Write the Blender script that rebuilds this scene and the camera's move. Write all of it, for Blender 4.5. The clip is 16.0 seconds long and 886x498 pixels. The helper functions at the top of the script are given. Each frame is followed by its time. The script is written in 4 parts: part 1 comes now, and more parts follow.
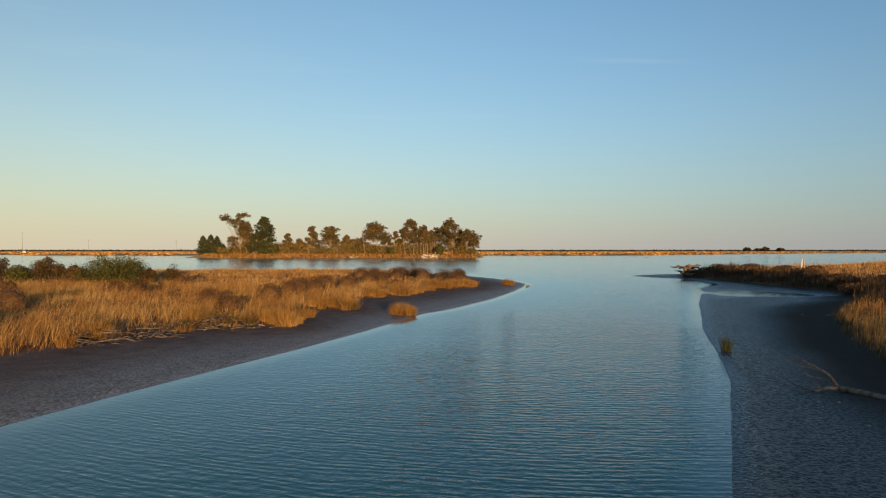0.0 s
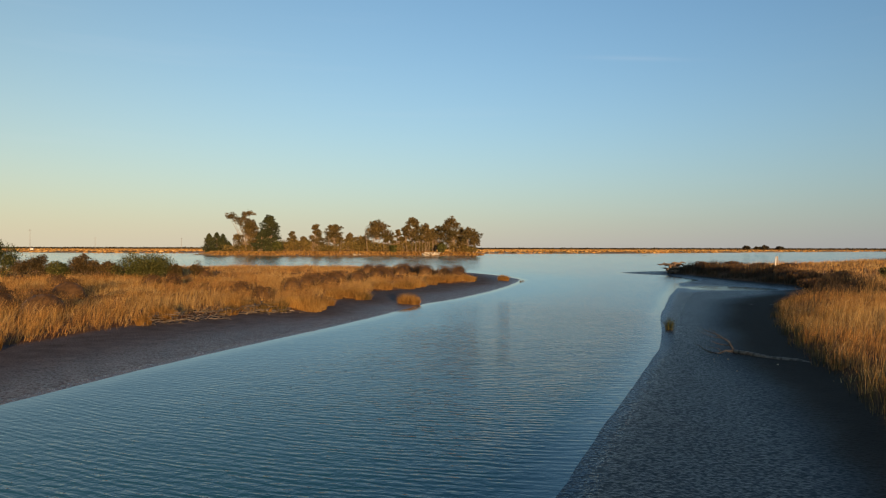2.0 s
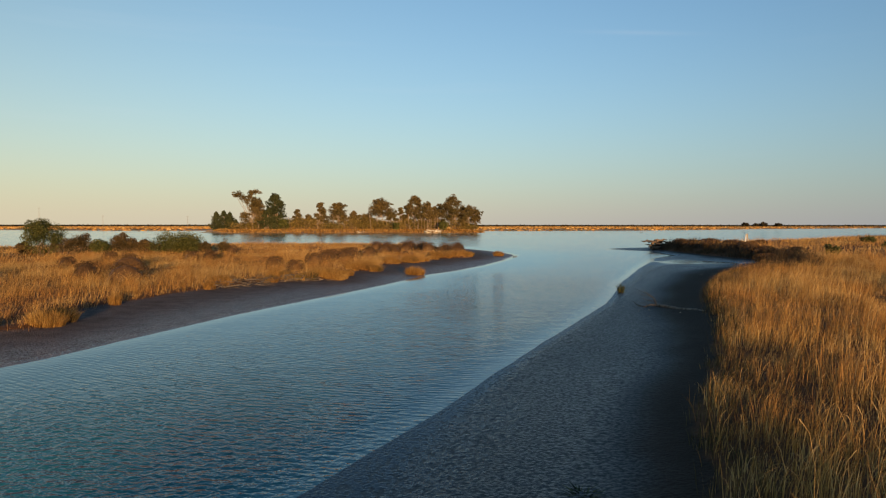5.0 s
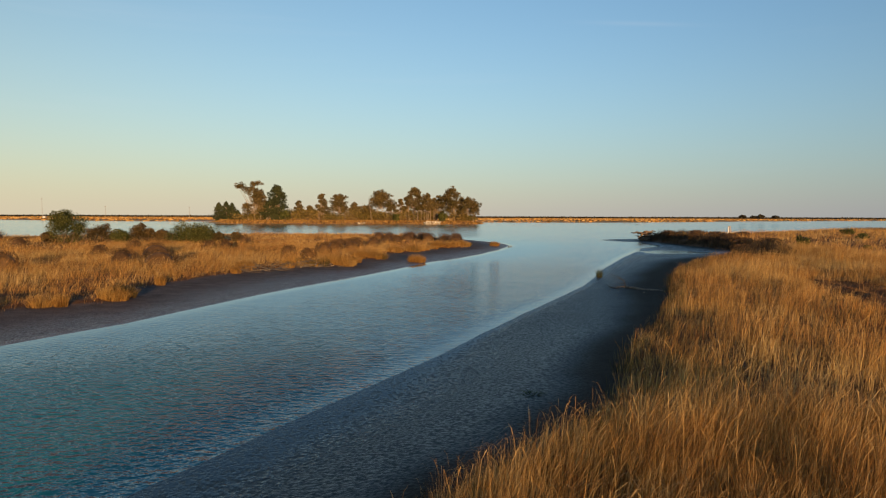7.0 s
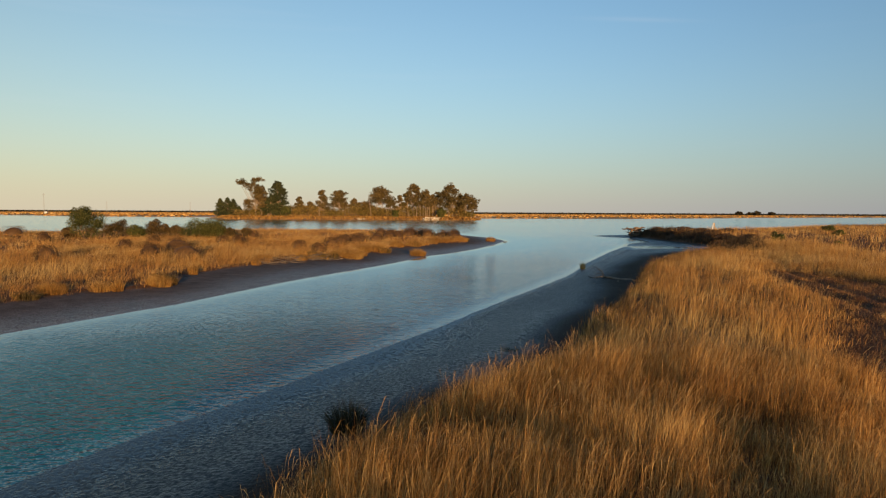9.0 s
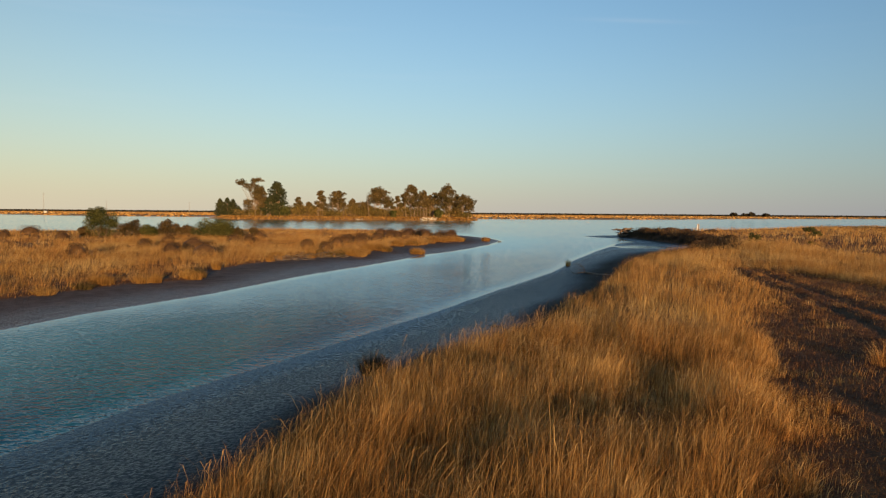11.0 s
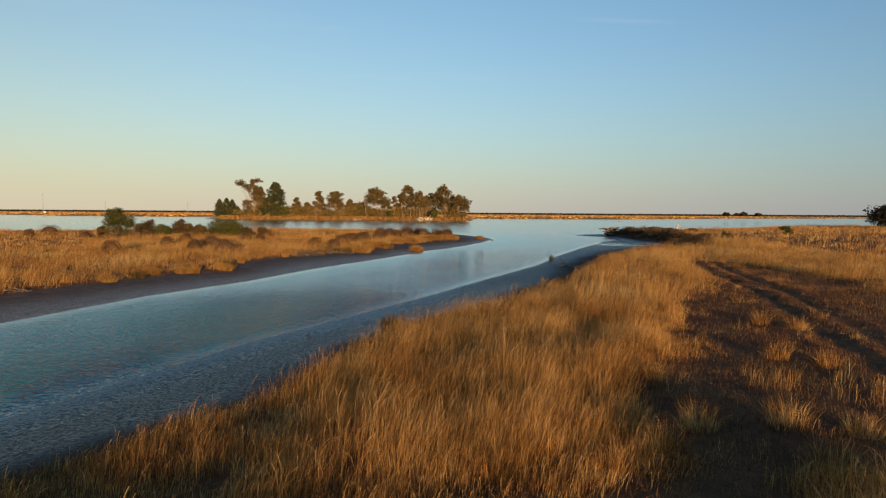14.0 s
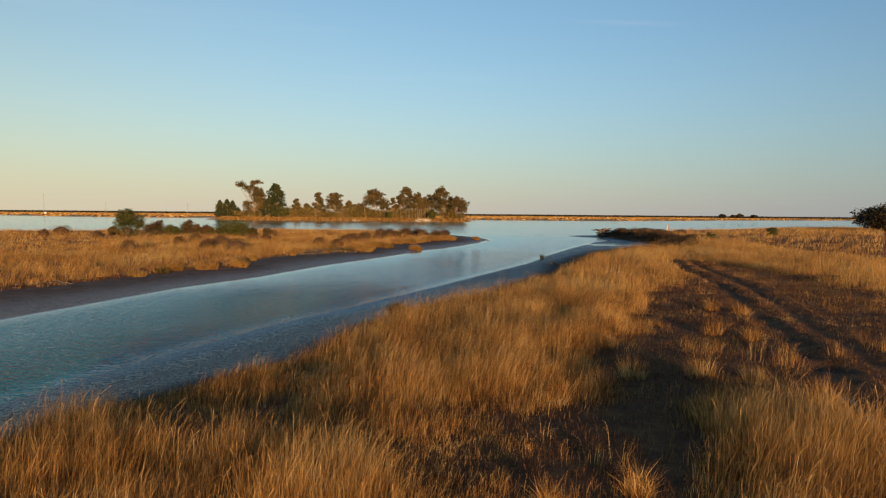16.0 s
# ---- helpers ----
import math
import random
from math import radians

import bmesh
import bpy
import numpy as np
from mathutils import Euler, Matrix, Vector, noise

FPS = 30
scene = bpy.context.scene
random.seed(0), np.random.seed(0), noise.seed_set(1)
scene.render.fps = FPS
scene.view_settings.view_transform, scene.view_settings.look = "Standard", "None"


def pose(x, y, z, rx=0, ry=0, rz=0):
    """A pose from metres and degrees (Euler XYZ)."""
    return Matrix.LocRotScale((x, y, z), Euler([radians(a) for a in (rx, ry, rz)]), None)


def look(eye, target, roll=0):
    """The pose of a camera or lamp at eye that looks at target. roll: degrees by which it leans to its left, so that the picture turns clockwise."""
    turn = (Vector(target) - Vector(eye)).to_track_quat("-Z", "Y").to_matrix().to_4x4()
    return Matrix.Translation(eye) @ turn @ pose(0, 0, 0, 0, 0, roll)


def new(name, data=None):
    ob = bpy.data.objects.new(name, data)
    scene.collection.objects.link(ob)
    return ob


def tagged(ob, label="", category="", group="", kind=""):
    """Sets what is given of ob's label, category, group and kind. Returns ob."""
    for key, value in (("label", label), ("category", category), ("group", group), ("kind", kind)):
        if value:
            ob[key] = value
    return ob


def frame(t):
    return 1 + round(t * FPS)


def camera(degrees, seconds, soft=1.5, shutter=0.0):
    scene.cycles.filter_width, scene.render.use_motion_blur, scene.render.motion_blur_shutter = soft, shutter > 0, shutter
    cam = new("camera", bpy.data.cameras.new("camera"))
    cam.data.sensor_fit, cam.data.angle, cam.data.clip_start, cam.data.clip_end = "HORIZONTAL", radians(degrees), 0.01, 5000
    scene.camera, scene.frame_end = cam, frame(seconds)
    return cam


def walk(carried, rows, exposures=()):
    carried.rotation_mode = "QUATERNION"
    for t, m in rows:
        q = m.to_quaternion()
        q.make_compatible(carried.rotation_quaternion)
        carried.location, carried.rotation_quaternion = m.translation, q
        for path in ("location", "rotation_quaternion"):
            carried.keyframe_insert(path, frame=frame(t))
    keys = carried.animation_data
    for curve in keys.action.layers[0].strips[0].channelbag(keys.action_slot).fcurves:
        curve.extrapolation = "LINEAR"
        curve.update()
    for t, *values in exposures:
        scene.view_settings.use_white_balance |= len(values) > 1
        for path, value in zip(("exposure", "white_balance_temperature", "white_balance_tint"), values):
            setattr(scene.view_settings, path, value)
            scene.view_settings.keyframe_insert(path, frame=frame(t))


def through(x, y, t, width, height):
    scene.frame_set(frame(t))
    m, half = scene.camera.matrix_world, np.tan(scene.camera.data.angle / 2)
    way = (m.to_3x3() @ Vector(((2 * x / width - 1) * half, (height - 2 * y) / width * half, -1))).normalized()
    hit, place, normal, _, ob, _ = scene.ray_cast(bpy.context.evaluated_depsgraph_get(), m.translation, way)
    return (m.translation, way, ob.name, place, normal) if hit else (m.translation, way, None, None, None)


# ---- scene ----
cam = camera(70.1, 16.0, 1.2)
PATH = [
    (0, (0.062, 4.936, 4.377), (0.077, 6.936, 4.379), 0.0),
    (0.5, (0.049, 3.122, 4.373), (0.063, 5.122, 4.374), 0.0),
    (1, (0.055, 1.373, 4.364), (0.067, 3.373, 4.364), 0.1),
    (1.5, (0.066, -0.284, 4.371), (0.078, 1.716, 4.371), 0.1),
    (2, (0.095, -1.864, 4.42), (0.105, 0.136, 4.415), 0.1),
    (2.5, (0.137, -3.45, 4.49), (0.145, -1.45, 4.472), 0.0),
    (3, (0.122, -5.13, 4.568), (0.129, -3.131, 4.535), 0.0),
    (3.5, (0.118, -6.625, 4.619), (0.125, -4.625, 4.574), 0.0),
    (4, (0.134, -8.118, 4.656), (0.139, -6.119, 4.598), 0.0),
    (6.5, (0.153, -15.366, 4.69), (0.159, -13.369, 4.592), 0.1),
    (7, (0.133, -16.749, 4.745), (0.14, -14.752, 4.64), 0.2),
    (7.5, (0.097, -18.201, 4.729), (0.106, -16.204, 4.619), 0.2),
    (8, (0.067, -19.507, 4.815), (0.076, -17.51, 4.698), 0.3),
    (8.5, (0.055, -20.855, 4.883), (0.066, -18.859, 4.764), 0.2),
    (9, (0.04, -22.16, 4.906), (0.052, -20.164, 4.788), 0.3),
    (11.5, (-0.117, -28.751, 5.077), (-0.093, -26.754, 4.96), 0.4),
    (12, (-0.165, -30.018, 5.093), (-0.139, -28.021, 4.976), 0.3),
    (12.5, (-0.18, -31.211, 5.075), (-0.152, -29.215, 4.959), 0.4),
    (13, (-0.192, -32.336, 5.069), (-0.162, -30.34, 4.952), 0.4),
    (13.5, (-0.21, -33.478, 5.074), (-0.178, -31.482, 4.957), 0.4),
    (14, (-0.245, -34.654, 5.092), (-0.21, -32.658, 4.975), 0.4),
    (14.5, (-0.244, -35.79, 5.103), (-0.208, -33.794, 4.986), 0.4),
    (15, (-0.255, -36.935, 5.109), (-0.217, -34.938, 4.994), 0.4),
    (15.5, (-0.25, -38.037, 5.121), (-0.21, -36.041, 5.006), 0.4),
    (16, (-0.283, -39.179, 5.127), (-0.242, -37.182, 5.014), 0.5),
]
walk(cam, [(t, look(eye, target, roll)) for t, eye, target, roll in PATH])

# ---------------------------------------------------------------- light
SUN_AZ, SUN_EL = 167.0, 4.2          # degrees clockwise from +y, and above the horizon
world = bpy.data.worlds.new("sky")
scene.world = world
world.use_nodes = True
wn, wl = world.node_tree.nodes, world.node_tree.links
sky = wn.new("ShaderNodeTexSky")
sky.sky_type, sky.sun_disc = "NISHITA", False
sky.sun_elevation, sky.sun_rotation = radians(SUN_EL), radians(SUN_AZ)
sky.altitude, sky.air_density, sky.dust_density, sky.ozone_density = 0.0, 1.0, 0.25, 2.5
# haze pales the sky near the horizon, and the whole brightens smoothly towards the sun's side
ray = wn.new("ShaderNodeTexCoord")
up = wn.new("ShaderNodeSeparateXYZ")
wl.new(ray.outputs["Generated"], up.inputs[0])


def sky_math(op, a, b=0.0):
    n = wn.new("ShaderNodeMath")
    n.operation = op
    for sock, v in zip(n.inputs, (a, b)):
        if isinstance(v, bpy.types.NodeSocket):
            wl.new(v, sock)
        else:
            sock.default_value = v
    return n.outputs[0]


haze = wn.new("ShaderNodeMix")
haze.data_type = "RGBA"
wl.new(sky_math("MULTIPLY", sky_math("POWER", 2.718, sky_math("MULTIPLY", sky_math("ABSOLUTE", up.outputs[2]), -10.0)), 0.80), haze.inputs[0])
pale = wn.new("ShaderNodeMix")
pale.data_type = "RGBA"
wl.new(sky_math("MULTIPLY", sky_math("POWER", 2.718, sky_math("MULTIPLY", sky_math("ABSOLUTE", up.outputs[2]), -3.5)), 0.55), pale.inputs[0])
wl.new(pale.outputs[2], haze.inputs[6])
side = wn.new("ShaderNodeVectorMath")
side.operation = "DOT_PRODUCT"
side.inputs[1].default_value = (-1.0, 0.0, 0)
wl.new(ray.outputs["Generated"], side.inputs[0])
toward = wn.new("ShaderNodeMapRange")
toward.inputs[1].default_value, toward.inputs[2].default_value = -0.6, 0.6
wl.new(side.outputs["Value"], toward.inputs[0])


def by_side(cool, warm):
    """A colour that changes smoothly from the cool side of the sky to the warm one."""
    n = wn.new("ShaderNodeMix")
    n.data_type = "RGBA"
    n.inputs[6].default_value, n.inputs[7].default_value = cool + (1,), warm + (1,)
    wl.new(toward.outputs[0], n.inputs[0])
    return n.outputs[2]


wl.new(by_side((1.62, 1.58, 1.63), (2.38, 2.03, 1.45)), haze.inputs[7])
wl.new(by_side((1.58, 2.18, 2.54), (2.12, 2.26, 2.10)), pale.inputs[7])
clear = wn.new("ShaderNodeVectorMath")
clear.operation = "MULTIPLY"
wl.new(sky.outputs[0], clear.inputs[0])
wl.new(by_side((0.86, 1.05, 1.18), (0.86, 0.91, 0.86)), clear.inputs[1])
wl.new(clear.outputs[0], pale.inputs[6])
glow = sky_math("ADD", sky_math("MULTIPLY", side.outputs["Value"], sky_math("SUBTRACT", 0.28, sky_math("MULTIPLY", side.outputs["Value"], 0.30))), 1.30)
streak_map = wn.new("ShaderNodeMapping")
streak_map.inputs["Scale"].default_value = (1.6, 1.6, 26.0)
streak_map.inputs["Location"].default_value = (0.35, 0.0, 0.4)
wl.new(ray.outputs["Generated"], streak_map.inputs[0])
streaks = wn.new("ShaderNodeTexNoise")
streaks.inputs["Scale"].default_value, streaks.inputs["Detail"].default_value = 1.6, 4.0
wl.new(streak_map.outputs[0], streaks.inputs["Vector"])
thin = wn.new("ShaderNodeMapRange")
thin.inputs[1].default_value, thin.inputs[2].default_value = 0.60, 0.85
thin.inputs[3].default_value, thin.inputs[4].default_value = 0.0, 0.06
wl.new(streaks.outputs[0], thin.inputs[0])
cirrus = wn.new("ShaderNodeMix")
cirrus.data_type = "RGBA"
cirrus.inputs[7].default_value = (2.6, 2.7, 2.9, 1)
wl.new(haze.outputs[2], cirrus.inputs[6])
# one long thin wisp of cloud, some sixteen degrees up
ahead = sky_math("MAXIMUM", up.outputs[1], 0.01)
wisp_u = sky_math("DIVIDE", sky_math("SUBTRACT", sky_math("DIVIDE", up.outputs[0], ahead), 0.31), 0.075)
wisp_v = sky_math("DIVIDE", sky_math("SUBTRACT", sky_math("DIVIDE", up.outputs[2], ahead), sky_math("SUBTRACT", 0.300, sky_math("MULTIPLY", wisp_u, 0.0012))), 0.0035)
wisp = sky_math("POWER", 2.718, sky_math("MULTIPLY", sky_math("ADD", sky_math("MULTIPLY", wisp_u, wisp_u), sky_math("MULTIPLY", wisp_v, wisp_v)), -1.0))
wl.new(sky_math("ADD", thin.outputs[0], sky_math("MULTIPLY", wisp, 0.10)), cirrus.inputs[0])
gain = wn.new("ShaderNodeVectorMath")
gain.operation = "SCALE"
wl.new(cirrus.outputs[2], gain.inputs[0])
wl.new(glow, gain.inputs[3])
wl.new(gain.outputs[0], wn["Background"].inputs[0])
wn["Background"].inputs[1].default_value = 0.15
sun_way = Vector((math.sin(radians(SUN_AZ)) * math.cos(radians(SUN_EL)), math.cos(radians(SUN_AZ)) * math.cos(radians(SUN_EL)), math.sin(radians(SUN_EL))))
sun_data = bpy.data.lights.new("sun", "SUN")
sun_data.energy, sun_data.angle, sun_data.color = 5.0, radians(0.6), (1.0, 0.60, 0.27)
sun = new("sun", sun_data)
sun.matrix_world = look(sun_way * 50, (0, 0, 0))
scene.view_settings.exposure = 0.5


# ---------------------------------------------------------------- mesh helpers
RNG = np.random.default_rng(7)


class Geo:
    """Vertices and faces gathered for one mesh."""

    def __init__(self):
        self.v, self.f, self.n = [], [], 0

    def add(self, v, *faces):
        v = np.asarray(v, float).reshape(-1, 3)
        for f in faces:
            f = np.asarray(f, int)
            if len(f):
                self.f.append(f + self.n)
        self.v.append(v)
        self.n += len(v)
        return self

    def mesh(self, name, smooth=False):
        me = bpy.data.meshes.new(name)
        v = np.concatenate(self.v)
        me.vertices.add(len(v))
        me.vertices.foreach_set("co", v.astype(np.float32).ravel())
        loops = np.concatenate([f.ravel() for f in self.f])
        sizes = np.concatenate([np.full(len(f), f.shape[1]) for f in self.f])
        starts = np.concatenate([[0], np.cumsum(sizes)[:-1]])
        me.loops.add(len(loops))
        me.loops.foreach_set("vertex_index", loops.astype(np.int32))
        me.polygons.add(len(sizes))
        me.polygons.foreach_set("loop_start", starts.astype(np.int32))
        if smooth:
            me.polygons.foreach_set("use_smooth", np.ones(len(sizes), bool))
        me.update(calc_edges=True)
        return me


def thing(name, geo, mat, label="", category="", group="", kind="", smooth=False):
    me = geo.mesh(name, smooth)
    me.materials.append(mat)
    return tagged(new(name, me), label, category, group, kind)


def base(name, x, y, z, label, category, group=""):
    e = new(name)
    e.empty_display_size = 0.2
    e.location = (x, y, z)
    return tagged(e, label, category, group)


def part(name, geo, mat, parent, label="", smooth=False):
    me = geo.mesh(name, smooth)
    me.materials.append(mat)
    ob = new(name, me)
    ob.parent = parent
    if label:
        ob["label"] = label
    return ob


def vnoise(x, y, scale, seed=0):
    """Smooth value noise, 0 to 1."""
    u, v = np.asarray(x) / scale, np.asarray(y) / scale
    i, j = np.floor(u).astype(np.int64), np.floor(v).astype(np.int64)
    a, b = u - i, v - j
    a, b = a * a * (3 - 2 * a), b * b * (3 - 2 * b)

    def h(p, q):
        k = (p * 374761393 + q * 668265263 + seed * 974711) & 0xFFFFFFFF
        k = ((k ^ (k >> 13)) * 1274126177) & 0xFFFFFFFF
        return ((k ^ (k >> 16)) & 0xFFFF) / 65535.0
    return (h(i, j) * (1 - a) + h(i + 1, j) * a) * (1 - b) + (h(i, j + 1) * (1 - a) + h(i + 1, j + 1) * a) * b


def fbm(x, y, scale, seed=0):
    return 0.55 * vnoise(x, y, scale, seed) + 0.3 * vnoise(x, y, scale * 0.47, seed + 1) + 0.15 * vnoise(x, y, scale * 0.21, seed + 2)


def line_distance(x, y, pts, closed=False):
    d = np.full(np.shape(x), 1e9)
    p = list(pts) + ([pts[0]] if closed else [])
    for (ax, ay), (bx, by) in zip(p[:-1], p[1:]):
        ux, uy = bx - ax, by - ay
        t = np.clip(((x - ax) * ux + (y - ay) * uy) / (ux * ux + uy * uy), 0, 1)
        d = np.minimum(d, np.hypot(x - ax - t * ux, y - ay - t * uy))
    return d


def inside(x, y, pts):
    r = np.zeros(np.shape(x), bool)
    for (ax, ay), (bx, by) in zip(pts, pts[1:] + pts[:1]):
        if ay == by:
            continue
        r ^= ((ay > y) != (by > y)) & (x < (bx - ax) * (y - ay) / (by - ay) + ax)
    return r


def signed(x, y, pts):
    """Distance to the outline, positive inside."""
    d = line_distance(x, y, pts, True)
    return np.where(inside(x, y, pts), d, -d)


def smooth01(t):
    t = np.clip(t, 0, 1)
    return t * t * (3 - 2 * t)


def tube(geo, pts, radii, n=6):
    """A tapered tube through the points."""
    pts = [Vector(p) for p in pts]
    rings = []
    for k, p in enumerate(pts):
        d = (pts[min(k + 1, len(pts) - 1)] - pts[max(k - 1, 0)]).normalized()
        a = d.orthogonal().normalized() if abs(d.z) < 0.99 else Vector((1, 0, 0))
        if abs(d.z) >= 0.99:
            a = (a - d * a.dot(d)).normalized()
        b = d.cross(a)
        rings += [p + radii[k] * (math.cos(s) * a + math.sin(s) * b) for s in (2 * math.pi * i / n for i in range(n))]
    f = [(k * n + i, k * n + (i + 1) % n, (k + 1) * n + (i + 1) % n, (k + 1) * n + i) for k in range(len(pts) - 1) for i in range(n)]
    caps = [tuple(range(n))[::-1], tuple((len(pts) - 1) * n + i for i in range(n))]
    geo.add([tuple(r) for r in rings], f, caps)


def bent(rng, a, b, steps, wobble):
    a, b = np.array(a, float), np.array(b, float)
    out = []
    for k in range(steps + 1):
        t = k / steps
        out.append(a + (b - a) * t + (rng.normal(0, wobble, 3) if 0 < k < steps else 0))
    return out


def leaves(geo, rng, centres, size, flat=0.0, stretch=1.5):
    """Small rhombic leaf sprays at the centres, each facing its own way."""
    c = np.asarray(centres, float)
    n = len(c)
    a = rng.normal(0, 1, (n, 3))
    a[:, 2] *= 1 - flat
    a /= np.linalg.norm(a, axis=1)[:, None]
    b = np.cross(a, rng.normal(0, 1, (n, 3)))
    b /= np.linalg.norm(b, axis=1)[:, None]
    s = size * rng.uniform(0.6, 1.4, (n, 1))
    bend = np.cross(a, b) * s * 0.15
    v = np.stack([c - a * s * stretch * 0.5, c + b * s * 0.5 + bend, c + a * s * stretch * 0.5, c - b * s * 0.5 + bend], 1)
    i = np.arange(n)[:, None] * 4
    geo.add(v, np.hstack([i, i + 1, i + 2]), np.hstack([i, i + 2, i + 3]))


def lobe(rng, n, c, r, shell=0.55):
    """Points in a lobe of a crown, most of them near its skin."""
    d = rng.normal(0, 1, (n, 3))
    d /= np.linalg.norm(d, axis=1)[:, None]
    return np.array(c) + d * np.array(r) * rng.uniform(shell, 1.05, (n, 1))


def blade_rows(geo, x, y, z, h, w, lx, ly, az, rng, mid=0.55):
    """Grass blades of two lengths each: root, bend and tip."""
    n = len(x)
    cx, sx = np.cos(az) * w / 2, np.sin(az) * w / 2
    hm = h * mid
    k = 0.32
    v = np.empty((n, 5, 3))
    v[:, 0] = np.stack([x - cx, y - sx, z], 1)
    v[:, 1] = np.stack([x + cx, y + sx, z], 1)
    v[:, 2] = np.stack([x + cx * .8 + lx * k, y + sx * .8 + ly * k, z + hm], 1)
    v[:, 3] = np.stack([x - cx * .8 + lx * k, y - sx * .8 + ly * k, z + hm], 1)
    v[:, 4] = np.stack([x + lx, y + ly, z + h], 1)
    i = np.arange(n)[:, None] * 5
    geo.add(v, np.hstack([i, i + 1, i + 2, i + 3]), np.hstack([i + 3, i + 2, i + 4]))


def stalk_rows(geo, x, y, z, h, w, lx, ly, az, rng):
    """Flowering stalks: a thin stem, a thicker nodding head."""
    n = len(x)
    cx, sx = np.cos(az) * w / 2, np.sin(az) * w / 2
    v = np.empty((n, 7, 3))
    for k, (hh, ll, ww) in enumerate(((0, 0, .7), (.80, .40, .5), (.95, .72, 1.35))):
        v[:, 2 * k] = np.stack([x - cx * ww + lx * ll, y - sx * ww + ly * ll, z + h * hh], 1)
        v[:, 2 * k + 1] = np.stack([x + cx * ww + lx * ll, y + sx * ww + ly * ll, z + h * hh], 1)
    v[:, 6] = np.stack([x + lx * 1.15, y + ly * 1.15, z + h * .97], 1)
    i = np.arange(n)[:, None] * 7
    geo.add(v, np.hstack([i, i + 1, i + 3, i + 2]), np.hstack([i + 2, i + 3, i + 5, i + 4]), np.hstack([i + 4, i + 5, i + 6]))


# ---------------------------------------------------------------- materials
def material(name):
    m = bpy.data.materials.new(name)
    m.use_nodes = True
    nt = m.node_tree
    nt.nodes.clear()
    out = nt.nodes.new("ShaderNodeOutputMaterial")
    return m, nt, out


def node(nt, kind, **inputs):
    n = nt.nodes.new(kind)
    for k, v in inputs.items():
        key = int(k[1:]) if k[0] == "i" and k[1:].isdigit() else k
        if isinstance(v, bpy.types.NodeSocket):
            nt.links.new(v, n.inputs[key])
        else:
            n.inputs[key].default_value = v
    return n


def rgb(c):
    return (*c, 1.0)


def ramp(nt, fac, stops):
    n = nt.nodes.new("ShaderNodeValToRGB")
    el = n.color_ramp.elements
    while len(el) < len(stops):
        el.new(0.5)
    for e, (p, c) in zip(el, stops):
        e.position, e.color = p, rgb(c)
    nt.links.new(fac, n.inputs[0])
    return n.outputs[0]


def mix(nt, fac, a, b, kind="MIX"):
    n = nt.nodes.new("ShaderNodeMix")
    n.data_type, n.blend_type = "RGBA", kind
    for s, v in ((n.inputs[0], fac), (n.inputs[6], a), (n.inputs[7], b)):
        if isinstance(v, bpy.types.NodeSocket):
            nt.links.new(v, s)
        else:
            s.default_value = v if s == n.inputs[0] else rgb(v)
    return n.outputs[2]


def maths(nt, op, a, b=0.0, clamp=False):
    n = nt.nodes.new("ShaderNodeMath")
    n.operation, n.use_clamp = op, clamp
    for s, v in zip(n.inputs, (a, b)):
        if isinstance(v, bpy.types.NodeSocket):
            nt.links.new(v, s)
        else:
            s.default_value = v
    return n.outputs[0]


def spread(nt, v, a, b):
    n = nt.nodes.new("ShaderNodeMapRange")
    n.interpolation_type = "SMOOTHSTEP"
    nt.links.new(v, n.inputs[0])
    n.inputs[1].default_value, n.inputs[2].default_value = a, b
    return n.outputs[0]


def place(nt, scale=(1, 1, 1), turn=0.0):
    g = nt.nodes.new("ShaderNodeNewGeometry")
    m = node(nt, "ShaderNodeMapping", Vector=g.outputs["Position"], Scale=scale, Rotation=(0, 0, turn))
    return m.outputs[0]


def noise_of(nt, vec, scale, detail=3.0, rough=0.55):
    return node(nt, "ShaderNodeTexNoise", Vector=vec, Scale=scale, Detail=detail, Roughness=rough).outputs[0]


def grass_material(name, stops, patch, through=0.35, vary=0.35, light=(0.42, 1.1)):
    """Dry blades: colour drifts in patches and from blade to blade; light passes through in part."""
    m, nt, out = material(name)
    n1 = noise_of(nt, place(nt), patch, 4.0)
    isl = nt.nodes.new("ShaderNodeNewGeometry").outputs["Random Per Island"]
    n2 = noise_of(nt, place(nt), patch * 8, 2.0)
    n1 = maths(nt, "ADD", maths(nt, "MULTIPLY", n1, 0.65), maths(nt, "MULTIPLY", n2, 0.35))
    f = maths(nt, "ADD", spread(nt, n1, 0.30, 0.70), maths(nt, "MULTIPLY", maths(nt, "SUBTRACT", isl, 0.5), vary))
    col = ramp(nt, f, stops)
    lum = node(nt, "ShaderNodeHueSaturation", Color=col, Value=maths(nt, "ADD", maths(nt, "MULTIPLY", isl, light[1]), light[0])).outputs[0]
    d = node(nt, "ShaderNodeBsdfPrincipled", **{"Base Color": lum, "Roughness": 0.6, "Specular IOR Level": 0.2})
    t = node(nt, "ShaderNodeBsdfTranslucent", Color=lum)
    s = node(nt, "ShaderNodeMixShader", Fac=through)
    nt.links.new(d.outputs[0], s.inputs[1])
    nt.links.new(t.outputs[0], s.inputs[2])
    nt.links.new(s.outputs[0], out.inputs[0])
    return m


